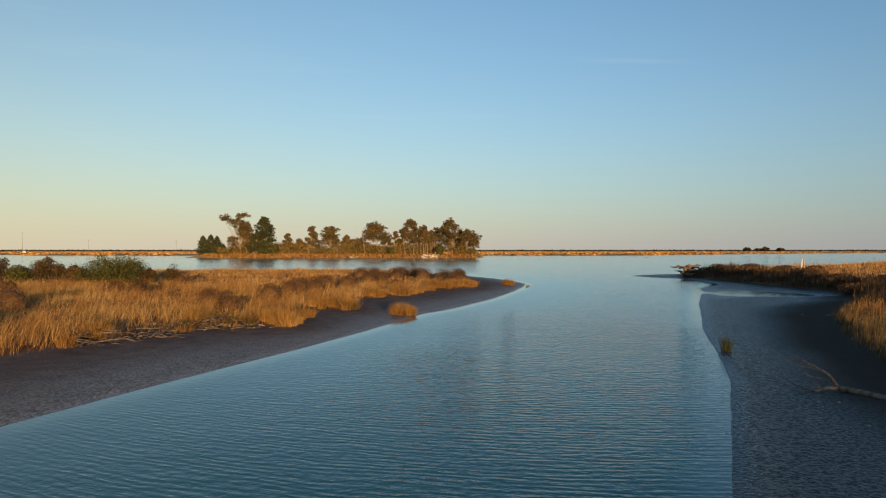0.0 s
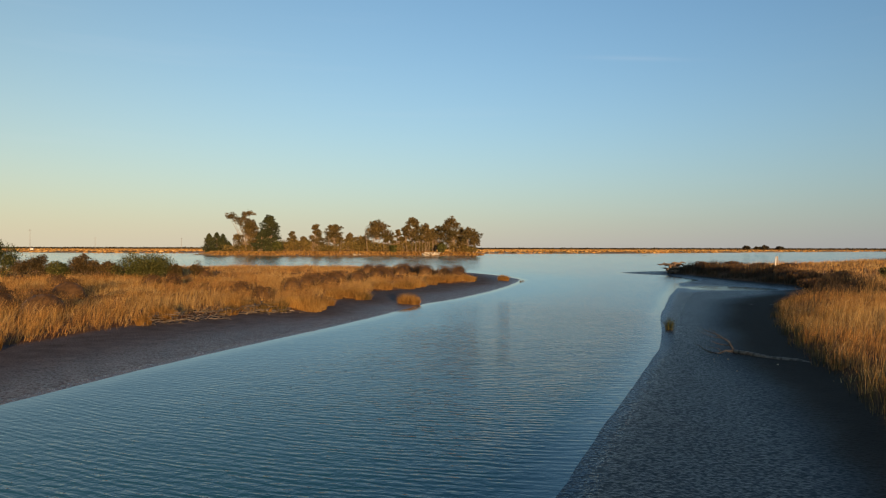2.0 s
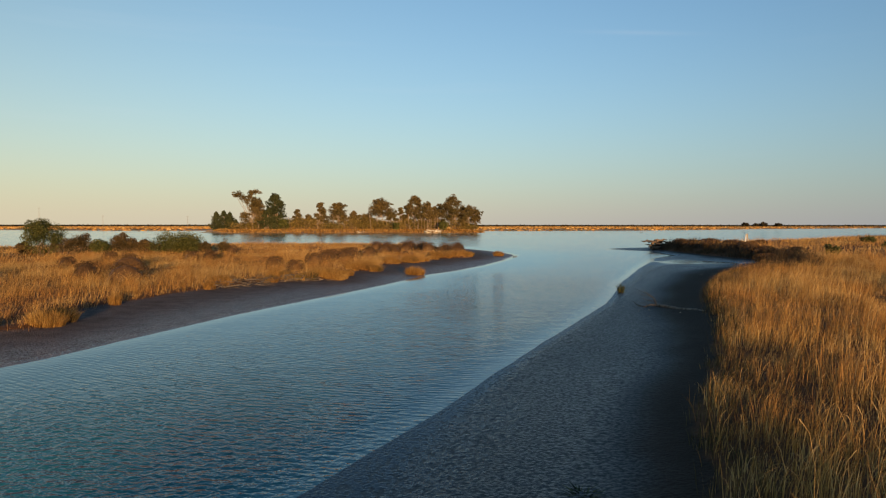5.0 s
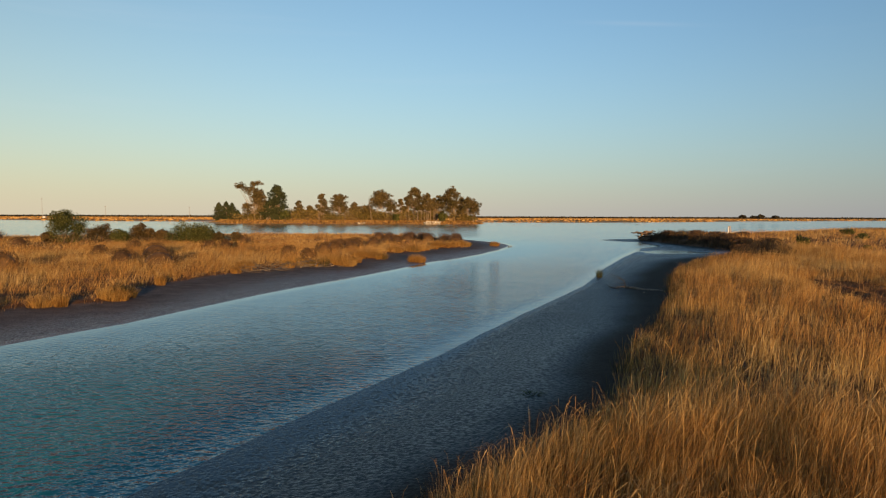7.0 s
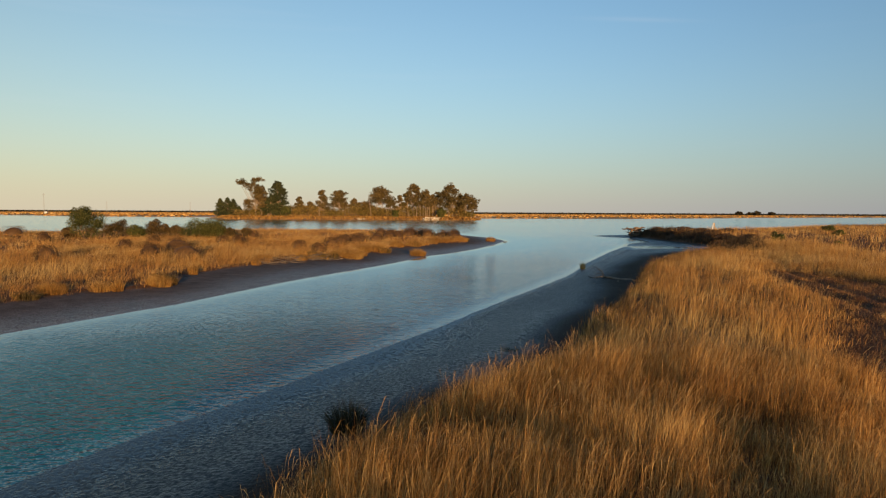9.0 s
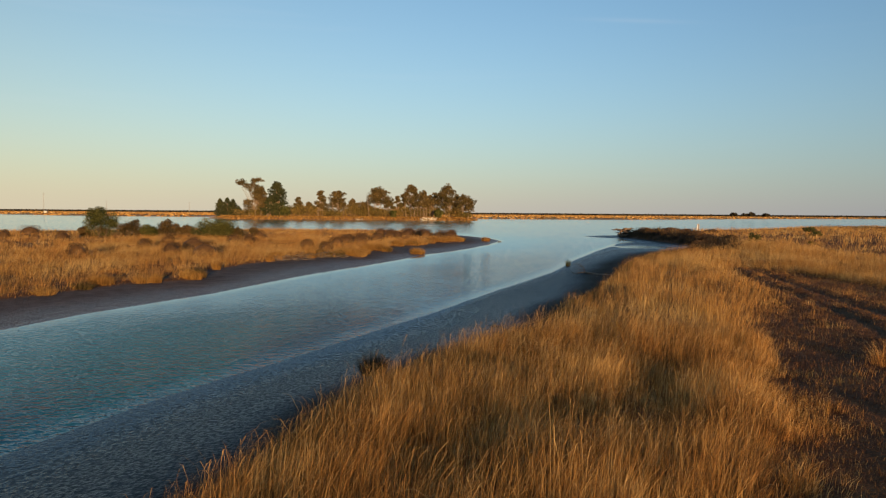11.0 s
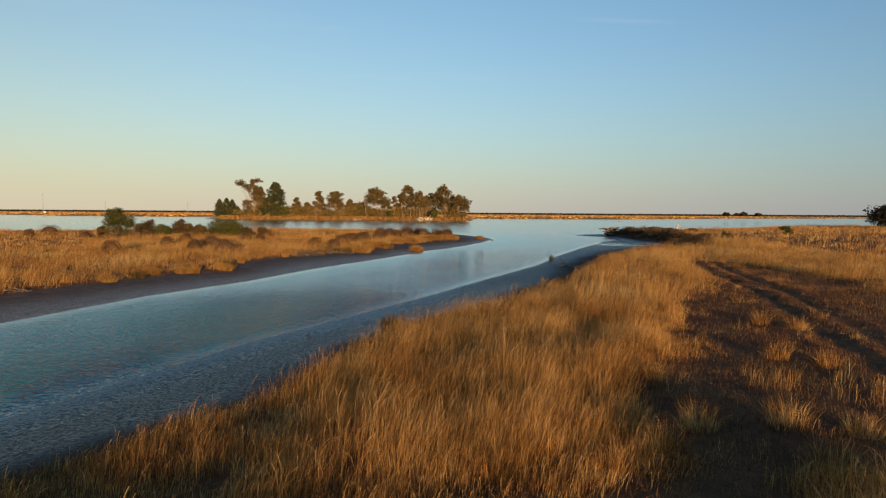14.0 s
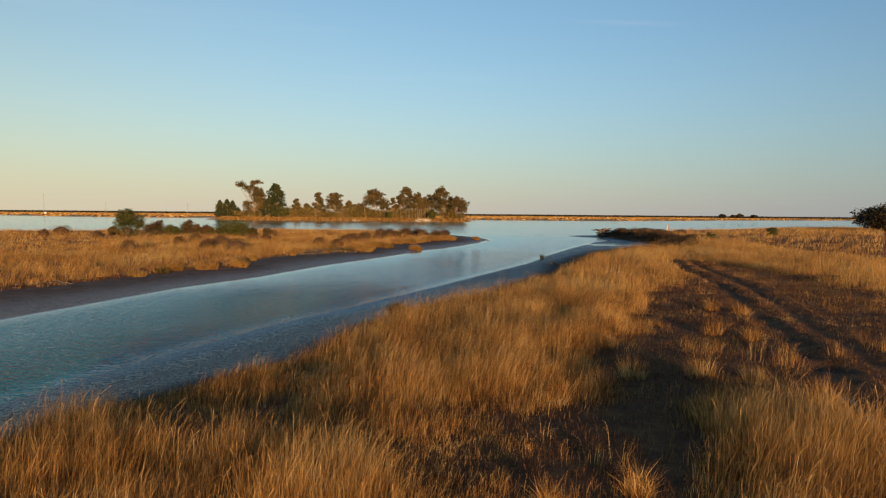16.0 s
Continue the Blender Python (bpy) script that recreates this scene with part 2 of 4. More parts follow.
def bark_material(name, a, b, scale=3.0, rough=0.85):
    m, nt, out = material(name)
    p = place(nt, (1, 1, 0.25))
    n1, n2 = noise_of(nt, p, scale, 5.0), noise_of(nt, place(nt), scale * 9, 3.0)
    col = mix(nt, spread(nt, n1, 0.35, 0.65), a, b)
    col = node(nt, "ShaderNodeHueSaturation", Color=col, Value=maths(nt, "ADD", maths(nt, "MULTIPLY", n2, 0.6), 0.7)).outputs[0]
    bump = node(nt, "ShaderNodeBump", Height=n2, Strength=0.5, Distance=0.02)
    s = node(nt, "ShaderNodeBsdfPrincipled", **{"Base Color": col, "Roughness": rough, "Normal": bump.outputs[0]})
    nt.links.new(s.outputs[0], out.inputs[0])
    return m


GOLD, RUST, OLIVE, PALE = (0.42, 0.235, 0.062), (0.28, 0.125, 0.038), (0.15, 0.115, 0.04), (0.55, 0.37, 0.145)
M_GRASS = grass_material("dry_marsh_grass", [(0.0, OLIVE), (0.16, RUST), (0.34, (0.39, 0.195, 0.055)), (0.60, GOLD), (0.95, PALE)], 0.16, 0.35, 0.35, (0.50, 1.1))
M_REED = grass_material("rush_stems", [(0.0, (0.20, 0.11, 0.035)), (0.5, (0.34, 0.185, 0.05)), (1.0, (0.42, 0.26, 0.08))], 0.5)
M_DOME = grass_material("rusty_shrub_twigs", [(0.0, (0.050, 0.030, 0.014)), (0.5, (0.088, 0.048, 0.020)), (1.0, (0.14, 0.078, 0.03))], 0.5, 0.08, 0.35, (0.65, 0.6))
M_LOW = grass_material("low_salt_herbs", [(0.0, (0.052, 0.027, 0.014)), (0.4, (0.118, 0.053, 0.021)), (0.7, (0.19, 0.09, 0.033)), (1.0, (0.16, 0.115, 0.042))], 0.35, 0.25, 0.6)
M_GREENRUSH = grass_material("green_rush", [(0.0, (0.022, 0.034, 0.014)), (0.6, (0.045, 0.058, 0.022)), (1.0, (0.09, 0.08, 0.034))], 0.8, 0.25)
M_DARKRUSH = grass_material("dark_rush", [(0.0, (0.035, 0.035, 0.02)), (1.0, (0.09, 0.075, 0.04))], 0.8, 0.2)
M_LEAF_GUM = grass_material("gum_leaves", [(0.0, (0.075, 0.062, 0.022)), (0.5, (0.125, 0.092, 0.034)), (1.0, (0.18, 0.125, 0.048))], 0.12, 0.3, 0.35, (0.65, 0.7))
M_LEAF_PINE = grass_material("conifer_needles", [(0.0, (0.026, 0.036, 0.016)), (1.0, (0.06, 0.066, 0.025))], 0.15, 0.15, 0.35, (0.65, 0.7))
M_LEAF_GREEN = grass_material("bush_leaves_green", [(0.0, (0.04, 0.050, 0.014)), (0.5, (0.078, 0.085, 0.022)), (1.0, (0.125, 0.12, 0.036))], 0.4, 0.3, 0.35, (0.6, 0.8))
M_LEAF_BROWN = grass_material("bush_leaves_brown", [(0.0, (0.045, 0.036, 0.016)), (0.5, (0.085, 0.058, 0.022)), (1.0, (0.13, 0.085, 0.033))], 0.4, 0.25, 0.35, (0.6, 0.8))
M_LEAF_OLIVE = grass_material("scrub_leaves", [(0.0, (0.10, 0.088, 0.026)), (0.5, (0.19, 0.142, 0.042)), (1.0, (0.29, 0.195, 0.062))], 0.1, 0.3, 0.6, (0.65, 0.7))
M_LEAF_DARK = grass_material("dark_tree_leaves", [(0.0, (0.02, 0.018, 0.012)), (1.0, (0.05, 0.04, 0.02))], 0.4, 0.15)
M_BARK_GUM = bark_material("pale_gum_bark", (0.34, 0.26, 0.18), (0.17, 0.115, 0.07))
M_BARK = bark_material("dark_bark", (0.12, 0.08, 0.05), (0.20, 0.13, 0.08))
M_DRIFT = bark_material("bleached_driftwood", (0.17, 0.135, 0.105), (0.060, 0.046, 0.035), 6.0)
M_WHITEWOOD = bark_material("white_driftwood", (0.72, 0.66, 0.55), (0.45, 0.38, 0.28), 1.0)
M_PAINT = bark_material("weathered_white_paint", (0.78, 0.74, 0.66), (0.60, 0.54, 0.45), 2.0, 0.6)
M_TAN = bark_material("weathered_tan_timber", (0.42, 0.33, 0.22), (0.26, 0.19, 0.12), 2.0)
M_METAL = bark_material("grey_mast_steel", (0.22, 0.21, 0.20), (0.30, 0.28, 0.26), 0.5, 0.6)


def leaned(nt, normal, amount):
    """Small faces lean towards -y, whence the breeze comes, by an amount."""
    lean = node(nt, "ShaderNodeCombineXYZ", Y=maths(nt, "MULTIPLY", amount, -1.0))
    total = nt.nodes.new("ShaderNodeVectorMath")
    total.operation = "ADD"
    nt.links.new(normal, total.inputs[0])
    nt.links.new(lean.outputs[0], total.inputs[1])
    unit = nt.nodes.new("ShaderNodeVectorMath")
    unit.operation = "NORMALIZE"
    nt.links.new(total.outputs[0], unit.inputs[0])
    return unit.outputs[0]


def node_attr(nt, name):
    n = nt.nodes.new("ShaderNodeAttribute")
    n.attribute_name = name
    return n.outputs["Fac"]


def ground_material():
    m, nt, out = material("marsh_mud_and_soil")
    g = nt.nodes.new("ShaderNodeNewGeometry")
    sep = node(nt, "ShaderNodeSeparateXYZ", Vector=g.outputs["Position"])
    z, yy = sep.outputs[2], sep.outputs[1]
    p = place(nt)
    fine, mid, broad = noise_of(nt, p, 9.0, 4.0, 0.65), noise_of(nt, p, 1.3, 4.0), noise_of(nt, p, 0.12, 3.0)
    mud = ramp(nt, mid, [(0.3, (0.066, 0.049, 0.044)), (0.7, (0.125, 0.095, 0.086))])
    soil = ramp(nt, maths(nt, "ADD", maths(nt, "MULTIPLY", mid, 0.6), maths(nt, "MULTIPLY", fine, 0.4)), [(0.3, (0.042, 0.021, 0.010)), (0.5, (0.098, 0.045, 0.020)), (0.75, (0.175, 0.088, 0.036))])
    zz = maths(nt, "ADD", z, maths(nt, "MULTIPLY", maths(nt, "SUBTRACT", mid, 0.5), 0.10))
    film = nt.nodes.new("ShaderNodeAttribute")
    film.attribute_name = "wet"
    bank_shade = nt.nodes.new("ShaderNodeAttribute")
    bank_shade.attribute_name = "bank_shade"
    stipple = noise_of(nt, p, 10.0, 3.0, 0.6)
    mud = mix(nt, maths(nt, "MULTIPLY", spread(nt, stipple, 0.48, 0.36), 0.45), mud, (0.02, 0.015, 0.014))
    # right bank mud: wet tone plus painted grass shade and sky blue
    shaded_wet_mud = mix(nt, spread(nt, film.outputs["Fac"], 0.1, 0.6), mix(nt, mid, (0.022, 0.016, 0.012), (0.042, 0.031, 0.023)), mix(nt, mid, (0.014, 0.018, 0.022), (0.028, 0.034, 0.040)))
    mud = mix(nt, bank_shade.outputs["Fac"], mud, shaded_wet_mud)
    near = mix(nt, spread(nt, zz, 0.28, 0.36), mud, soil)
    streak = noise_of(nt, place(nt, (0.012, 0.035, 1)), 1.0, 4.0, 0.6)
    far = ramp(nt, streak, [(0.3, (0.20, 0.11, 0.045)), (0.48, (0.42, 0.24, 0.09)), (0.62, (0.46, 0.27, 0.10)), (0.72, (0.66, 0.52, 0.34))])
    dark = mix(nt, broad, (0.05, 0.038, 0.022), (0.085, 0.055, 0.03))
    col = mix(nt, spread(nt, yy, 150, 260), near, far)
    col = mix(nt, spread(nt, yy, 850, 1050), col, dark)
    wet = maths(nt, "MULTIPLY", film.outputs["Fac"], maths(nt, "ADD", maths(nt, "MULTIPLY", spread(nt, stipple, 0.36, 0.58), 0.6), 0.4))
    rough = maths(nt, "MAXIMUM", maths(nt, "SUBTRACT", 0.9, maths(nt, "MULTIPLY", wet, 0.68)), 0.12)
    pits = node(nt, "ShaderNodeTexVoronoi", Vector=p, Scale=13.0, Randomness=1.0).outputs["Distance"]
    lumps = maths(nt, "ADD", maths(nt, "ADD", maths(nt, "MULTIPLY", stipple, 1.6), maths(nt, "MULTIPLY", pits, 0.6)), maths(nt, "MULTIPLY", mid, 0.35))
    bump = node(nt, "ShaderNodeBump", Height=lumps, Strength=maths(nt, "SUBTRACT", 1.0, maths(nt, "MULTIPLY", spread(nt, film.outputs["Fac"], 0.85, 1.2), 0.7)), Distance=0.045)
    s = node(nt, "ShaderNodeBsdfPrincipled", **{"Base Color": col, "Roughness": rough, "Specular IOR Level": maths(nt, "ADD", maths(nt, "MULTIPLY", wet, 0.55), 0.12), "Normal": leaned(nt, bump.outputs[0], maths(nt, "MULTIPLY", wet, 0.16))})
    nt.links.new(s.outputs[0], out.inputs[0])
    return m


def water_material():
    """Silty water: wind lines where it is sheltered, close speckled wavelets and painted sky sheen where gusts run."""
    m, nt, out = material("tidal_water")
    ripple, tilt, gust_sheen, chop = (node_attr(nt, a) for a in ("ripple", "tilt", "gust_sheen", "chop"))
    lines_a = nt.nodes.new("ShaderNodeTexWave")
    lines_a.wave_type, lines_a.bands_direction = "BANDS", "Y"
    at = node(nt, "ShaderNodeSeparateXYZ", Vector=place(nt, (1, 1, 1), 0.06))
    gap = maths(nt, "SUBTRACT", at.outputs[0], 3.0)
    bowed = maths(nt, "SUBTRACT", at.outputs[1], maths(nt, "MULTIPLY", maths(nt, "MULTIPLY", gap, gap), 0.016))

    def crests(along, across):
        return node(nt, "ShaderNodeCombineXYZ", X=maths(nt, "MULTIPLY", at.outputs[0], along), Y=maths(nt, "MULTIPLY", bowed, across)).outputs[0]

    nt.links.new(crests(0.35, 1.0), lines_a.inputs["Vector"])
    for key, v in (("Scale", 1.3), ("Distortion", 9.0), ("Detail", 3.0), ("Detail Scale", 0.9), ("Detail Roughness", 0.6)):
        lines_a.inputs[key].default_value = v
    rows = noise_of(nt, crests(2.0, 7.5), 1.0, 3.0, 0.6)
    furrow = maths(nt, "ADD", maths(nt, "MULTIPLY", lines_a.outputs["Fac"], 0.17), maths(nt, "MULTIPLY", rows, 0.55))
    speck = noise_of(nt, place(nt, (2.6, 3.6, 1), 0.25), 1.2, 2.5, 0.55)
    swell = noise_of(nt, place(nt, (0.5, 1.4, 1), -0.16), 0.7, 2.0, 0.5)
    wind = spread(nt, noise_of(nt, place(nt, (1, 0.6, 1)), 0.05, 3.0), 0.35, 0.65)
    amp = maths(nt, "MULTIPLY", ripple, maths(nt, "ADD", maths(nt, "MULTIPLY", wind, 0.6), 0.6))
    a = maths(nt, "MULTIPLY", furrow, maths(nt, "SUBTRACT", 1.0, maths(nt, "MULTIPLY", gust_sheen, 0.55)))
    b = maths(nt, "MULTIPLY", speck, maths(nt, "ADD", maths(nt, "MULTIPLY", gust_sheen, 1.5), 0.75))
    h = maths(nt, "MULTIPLY", maths(nt, "ADD", maths(nt, "ADD", a, b), maths(nt, "MULTIPLY", swell, 0.7)), amp)
    bump = node(nt, "ShaderNodeBump", Height=h, Strength=1.0, Distance=0.075)
    # the brighter teal base is reflected sky painted into the colour
    s = node(nt, "ShaderNodeBsdfPrincipled", **{"Base Color": mix(nt, gust_sheen, (0.009, 0.076, 0.090), (0.013, 0.142, 0.170)), "Roughness": chop, "IOR": 1.333, "Specular IOR Level": 0.8, "Normal": leaned(nt, bump.outputs[0], tilt)})
    nt.links.new(s.outputs[0], out.inputs[0])
    return m


# ---------------------------------------------------------------- the ground
LEFT_WATER = [(-45, -300), (-34, -60), (-25, -25), (-20.2, -9.4), (-17.1, 2.8), (-13.7, 10.5), (-10.7, 20.8), (-8.7, 26.3), (-6.3, 32.2), (-4.1, 38.1), (-1.1, 47.6),
              (1.1, 51.6), (4.8, 60.7), (8, 71), (10, 79), (11.2, 85.4), (10.6, 92), (8.5, 101), (2, 116), (-8, 134), (-24, 138), (-43, 134), (-60, 128), (-75, 116), (-95, 107),
              (-140, 100), (-260, 80), (-700, 40), (-700, -300)]
LEFT_VEG = [(-60, -300), (-46, -60), (-36, -25), (-30, -12), (-25.8, -1.3), (-23.6, 2.5), (-21.7, 8), (-19.6, 13.5), (-17, 15), (-16.6, 17), (-18.3, 20), (-17.2, 27), (-16.0, 31.5),
            (-14.3, 35), (-12.0, 39), (-8, 39), (-8.4, 43), (-9.5, 48), (-5.9, 48.2), (-6.4, 57), (-2.2, 62), (-0.8, 68), (3.6, 72.5), (4.4, 78), (2.5, 96), (-8, 126), (-24, 131), (-43, 128),
            (-60, 122), (-76, 111), (-95, 103), (-140, 96), (-260, 76), (-700, 36), (-700, -300)]
RIGHT_WATER = [(-24, -300), (-18, -60), (-13.6, -32), (-11.6, -22.5), (-10, -17.7), (-7.3, -10.5), (-4.9, -5.8), (-2.4, -0.6), (0.1, 4.6), (1.7, 8.2), (4.1, 13.6), (6.4, 18.5), (9.7, 25.7),
               (11.7, 31), (14.4, 39), (21, 55.5), (25.5, 66), (30, 76.8), (35.6, 84), (36.8, 94), (36, 100), (33.5, 104), (32, 110), (36, 114.5), (44, 119), (55, 126), (74, 138), (120, 180), (178, 214), (300, 268), (900, 480),
               (900, -300)]
RIGHT_VEG = [(-20, -300), (-15, -60), (-10.5, -31), (-8.1, -24.5), (-5.5, -20.8), (-4.0, -18.5), (-2.9, -14.2), (-1.7, -10.5), (-0.1, -7.8), (2.6, -4.4), (4.3, -1.3), (6.2, 4), (7.6, 6.8), (10.7, 13), (12.8, 18.5),
             (14.9, 24.5), (19.2, 34.5), (24.6, 44), (30, 50), (35, 56.5), (38.8, 66.5), (38.4, 79), (37.6, 94), (38.6, 104), (46, 111), (56, 118), (74, 132), (121, 174), (179, 208), (300, 262), (900, 475),
             (900, -300)]
ISLAND = [(-150, 385), (-135, 352), (-110, 338), (-85, 334), (-60, 334), (-30, 335), (0, 337), (20, 341), (27, 352), (22, 380), (-20, 410), (-80, 415), (-130, 405)]
FAR_LAND = [(-4400, 3000), (-1500, 1700), (-800, 930), (-497, 660), (-418, 577), (-311, 484), (-240, 452), (-170, 440), (-100, 436), (50, 447), (100, 458), (160, 484), (240, 555), (330, 645), (420, 710), (561, 800), (1200, 1150), (4400, 2400),
            (4400, 4900), (-4400, 4900)]
RUT_A = [(24.5, 24), (21.6, 14.8), (19.3, 2.3), (15.5, -9.4), (13.9, -14.9), (12.5, -18.7), (10.9, -22.6), (9.5, -27), (8, -36)]
RUT_B = [(26, 24), (23.4, 14), (21.2, 3), (18.2, -6), (16.1, -12.3), (14.8, -16.9), (13.2, -21.5), (12, -27), (11, -36)]
SHORT = [(25, 26), (22, 14), (17.8, 4.7), (13.2, -1.7), (9.8, -11.2), (6.2, -16.0), (4.6, -20.0), (4.2, -23.0), (3.6, -23.8), (2.0, -24.4), (1.2, -25.4), (0.8, -28), (0.6, -32), (3.4, -32), (4.4, -28.6), (5.4, -26.4), (6.8, -24.4), (8.5, -24.6), (10.6, -27.5),
         (13, -34), (17, -34), (19, -24), (18.5, -16), (22, -9), (27, -2), (28, 8), (28, 20)]
POOL = (31.0, 67.5)


def height(x, y):
    """The ground's height: channel bed, mud banks, marsh, island and far shore."""
    x, y = np.asarray(x, float), np.asarray(y, float)
    wob = (fbm(x, y, 3.0, 3) - 0.5) * 0.9
    z = np.full(x.shape, -1.4)
    for water, veg, power, rise in ((LEFT_WATER, LEFT_VEG, 1.15, 0.0), (RIGHT_WATER, RIGHT_VEG, 1.7, 0.85)):
        dw = signed(x, y, water) + wob * 0.15
        dv = signed(x, y, veg) + wob
        t = np.clip(dw / np.maximum(dw + np.maximum(-dv, 0), 1e-3), 0, 1)
        mud = np.minimum(0.035, 0.06 * dw) + 0.245 * t ** power
        top = mud + (0.44 - mud) * smooth01(dv / 0.7) + smooth01(dv / 3) * (fbm(x, y, 5.0, 9) - 0.5) * 0.22
        top = top + rise * smooth01((y - 32) / 55) * smooth01(dv / 3.5)
        land = np.where(dw > 0, top, np.maximum(dw * 0.06, -1.4))
        z = np.maximum(z, land)
    reach = 1.0 + 0.9 * (fbm(x, y, 6.0, 57) - 0.5)
    pool = smooth01((reach - np.hypot((x - POOL[0]) / 9.0, (y - POOL[1]) / 9.5)) * 1.6)
    z = np.where(signed(x, y, RIGHT_VEG) < -0.3, z - pool * np.clip(z + 0.008, 0, 0.22), z)
    for line, deep in ((RUT_A, 0.055), (RUT_B, 0.05)):
        d = line_distance(x, y, line)
        z = z - deep * (0.35 + fbm(x, y, 2.0, 27)) * np.exp(-((d + (vnoise(x, y, 0.9, 28) - 0.5) * 0.4) / 0.40) ** 2) + 0.10 * np.exp(-((d - 0.95) / 0.35) ** 2) * vnoise(x, y, 1.1, 21)
    near_track = np.exp(-(line_distance(x, y, RUT_A) / 2.4) ** 2)
    z = z + near_track * (fbm(x, y, 0.9, 29) - 0.5) * 0.30
    for poly, hh, ramp_m in ((ISLAND, 1.6, 9.0), (FAR_LAND, 1.5, 14.0)):
        d = signed(x, y, poly)
        z = np.maximum(z, np.where(d > 0, 0.02 + hh * smooth01(d / ramp_m), np.maximum(d * 0.1, -1.4)))
    return z


def lines(fine_a, fine_b, step, mid_a, mid_b, mid, lo, hi, grow=1.16):
    out = list(np.arange(mid_a, fine_a, mid)) + list(np.arange(fine_a, fine_b, step)) + list(np.arange(fine_b, mid_b + mid, mid))
    s = mid
    while out[-1] < hi:
        s = min(s * grow, 160)
        out.append(min(out[-1] + s, hi))
    s = mid
    while out[0] > lo:
        s = min(s * grow, 160)
        out.insert(0, max(out[0] - s, lo))
    return np.array(out)


def sheet(xs, ys, zs):
    nx, ny = len(xs), len(ys)
    v = np.stack([np.broadcast_to(xs[None, :], (ny, nx)), np.broadcast_to(ys[:, None], (ny, nx)), zs], -1)
    i = (np.arange(ny - 1)[:, None] * nx + np.arange(nx - 1)[None, :]).ravel()
    return Geo().add(v, np.stack([i, i + 1, i + nx + 1, i + nx], 1))


gx, gy = lines(-26, 30, 0.34, -60, 60, 1.0, -4400, 4400), lines(-42, 48, 0.34, -60, 150, 1.0, -400, 4900)
X, Y = np.meshgrid(gx, gy)
Z = height(X, Y)
ground = thing("ground", sheet(gx, gy, Z), ground_material(), "brown tidal mud and dry marsh soil reaching to the horizon", "ground", kind="structure", smooth=True)

wet = np.where(signed(X, Y, RIGHT_WATER) > -1.5, (0.9 - 0.12 * smooth01((Y - 6) / 6) * smooth01((40 - Y) / 20)) * smooth01((0.27 - 0.075 * smooth01((Y - 10) / 14) * smooth01((58 - Y) / 8) - Z) / 0.14), 0.80 * smooth01((0.23 - Z) / 0.17))
wet = wet * (1 + 0.4 * smooth01((8 - Y) / 12) * smooth01((0.10 - Z) / 0.08) * (signed(X, Y, RIGHT_WATER) > -1.5))
wet = wet + 0.35 * smooth01((0.055 - Z) / 0.045) * (Z > -0.5)
attr = ground.data.attributes.new("wet", "FLOAT", "POINT")
attr.data.foreach_set("value", wet.astype(np.float32).ravel())

# mask for the shade painted into the mud colour, whole right bank
bank_shade = np.where(signed(X, Y, RIGHT_WATER) > -3.0, 1.0, 0.0)
attr = ground.data.attributes.new("bank_shade", "FLOAT", "POINT")
attr.data.foreach_set("value", bank_shade.astype(np.float32).ravel())

wx, wy = lines(-30, 45, 0.6, -100, 110, 4, -4400, 4400), lines(-42, 120, 0.6, -60, 200, 4, -400, 4900)
X, Y = np.meshgrid(wx, wy)
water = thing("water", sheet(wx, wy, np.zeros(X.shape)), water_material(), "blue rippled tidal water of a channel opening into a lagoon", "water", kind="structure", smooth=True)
off = np.minimum(-np.maximum(signed(X, Y, LEFT_WATER), -1e4), -signed(X, Y, RIGHT_WATER))
windy = smooth01((10 - Y + 6 * (fbm(X, Y, 14.0, 19) - 0.5)) / 14)
calm_left = 0.28 + 0.72 * smooth01((-signed(X, Y, LEFT_WATER) - 1.0) / 11.0)
ripple = (0.38 + 0.62 * smooth01((off - 0.3) / 1.6)) * (0.75 + 1.35 * windy) * calm_left
ripple *= 1 - 0.80 * smooth01((Y - 8) / 80)
tilt = (0.050 + 0.030 * windy + 0.020 * smooth01((-signed(X, Y, LEFT_WATER) - 3.0) / 10.0) * smooth01((34 - Y) / 30)) * (0.15 + 0.75 * smooth01((off - 0.1) / 1.2)) * (1 - 0.3 * smooth01((Y - 60) / 80))
attr = water.data.attributes.new("tilt", "FLOAT", "POINT")
attr.data.foreach_set("value", tilt.astype(np.float32).ravel())
# beyond y 20 it also carries the sky teal painted on far water
attr = water.data.attributes.new("gust_sheen", "FLOAT", "POINT")
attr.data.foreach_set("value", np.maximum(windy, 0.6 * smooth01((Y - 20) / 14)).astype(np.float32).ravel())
attr = water.data.attributes.new("ripple", "FLOAT", "POINT")
attr.data.foreach_set("value", ripple.astype(np.float32).ravel())
chop = (0.05 + 0.02 * windy) * (0.4 + 0.6 * calm_left) * (0.45 + 0.55 * smooth01((off - 0.3) / 2.2)) * (1 - 0.55 * smooth01((Y - 30) / 60))
attr = water.data.attributes.new("chop", "FLOAT", "POINT")
attr.data.foreach_set("value", chop.astype(np.float32).ravel())


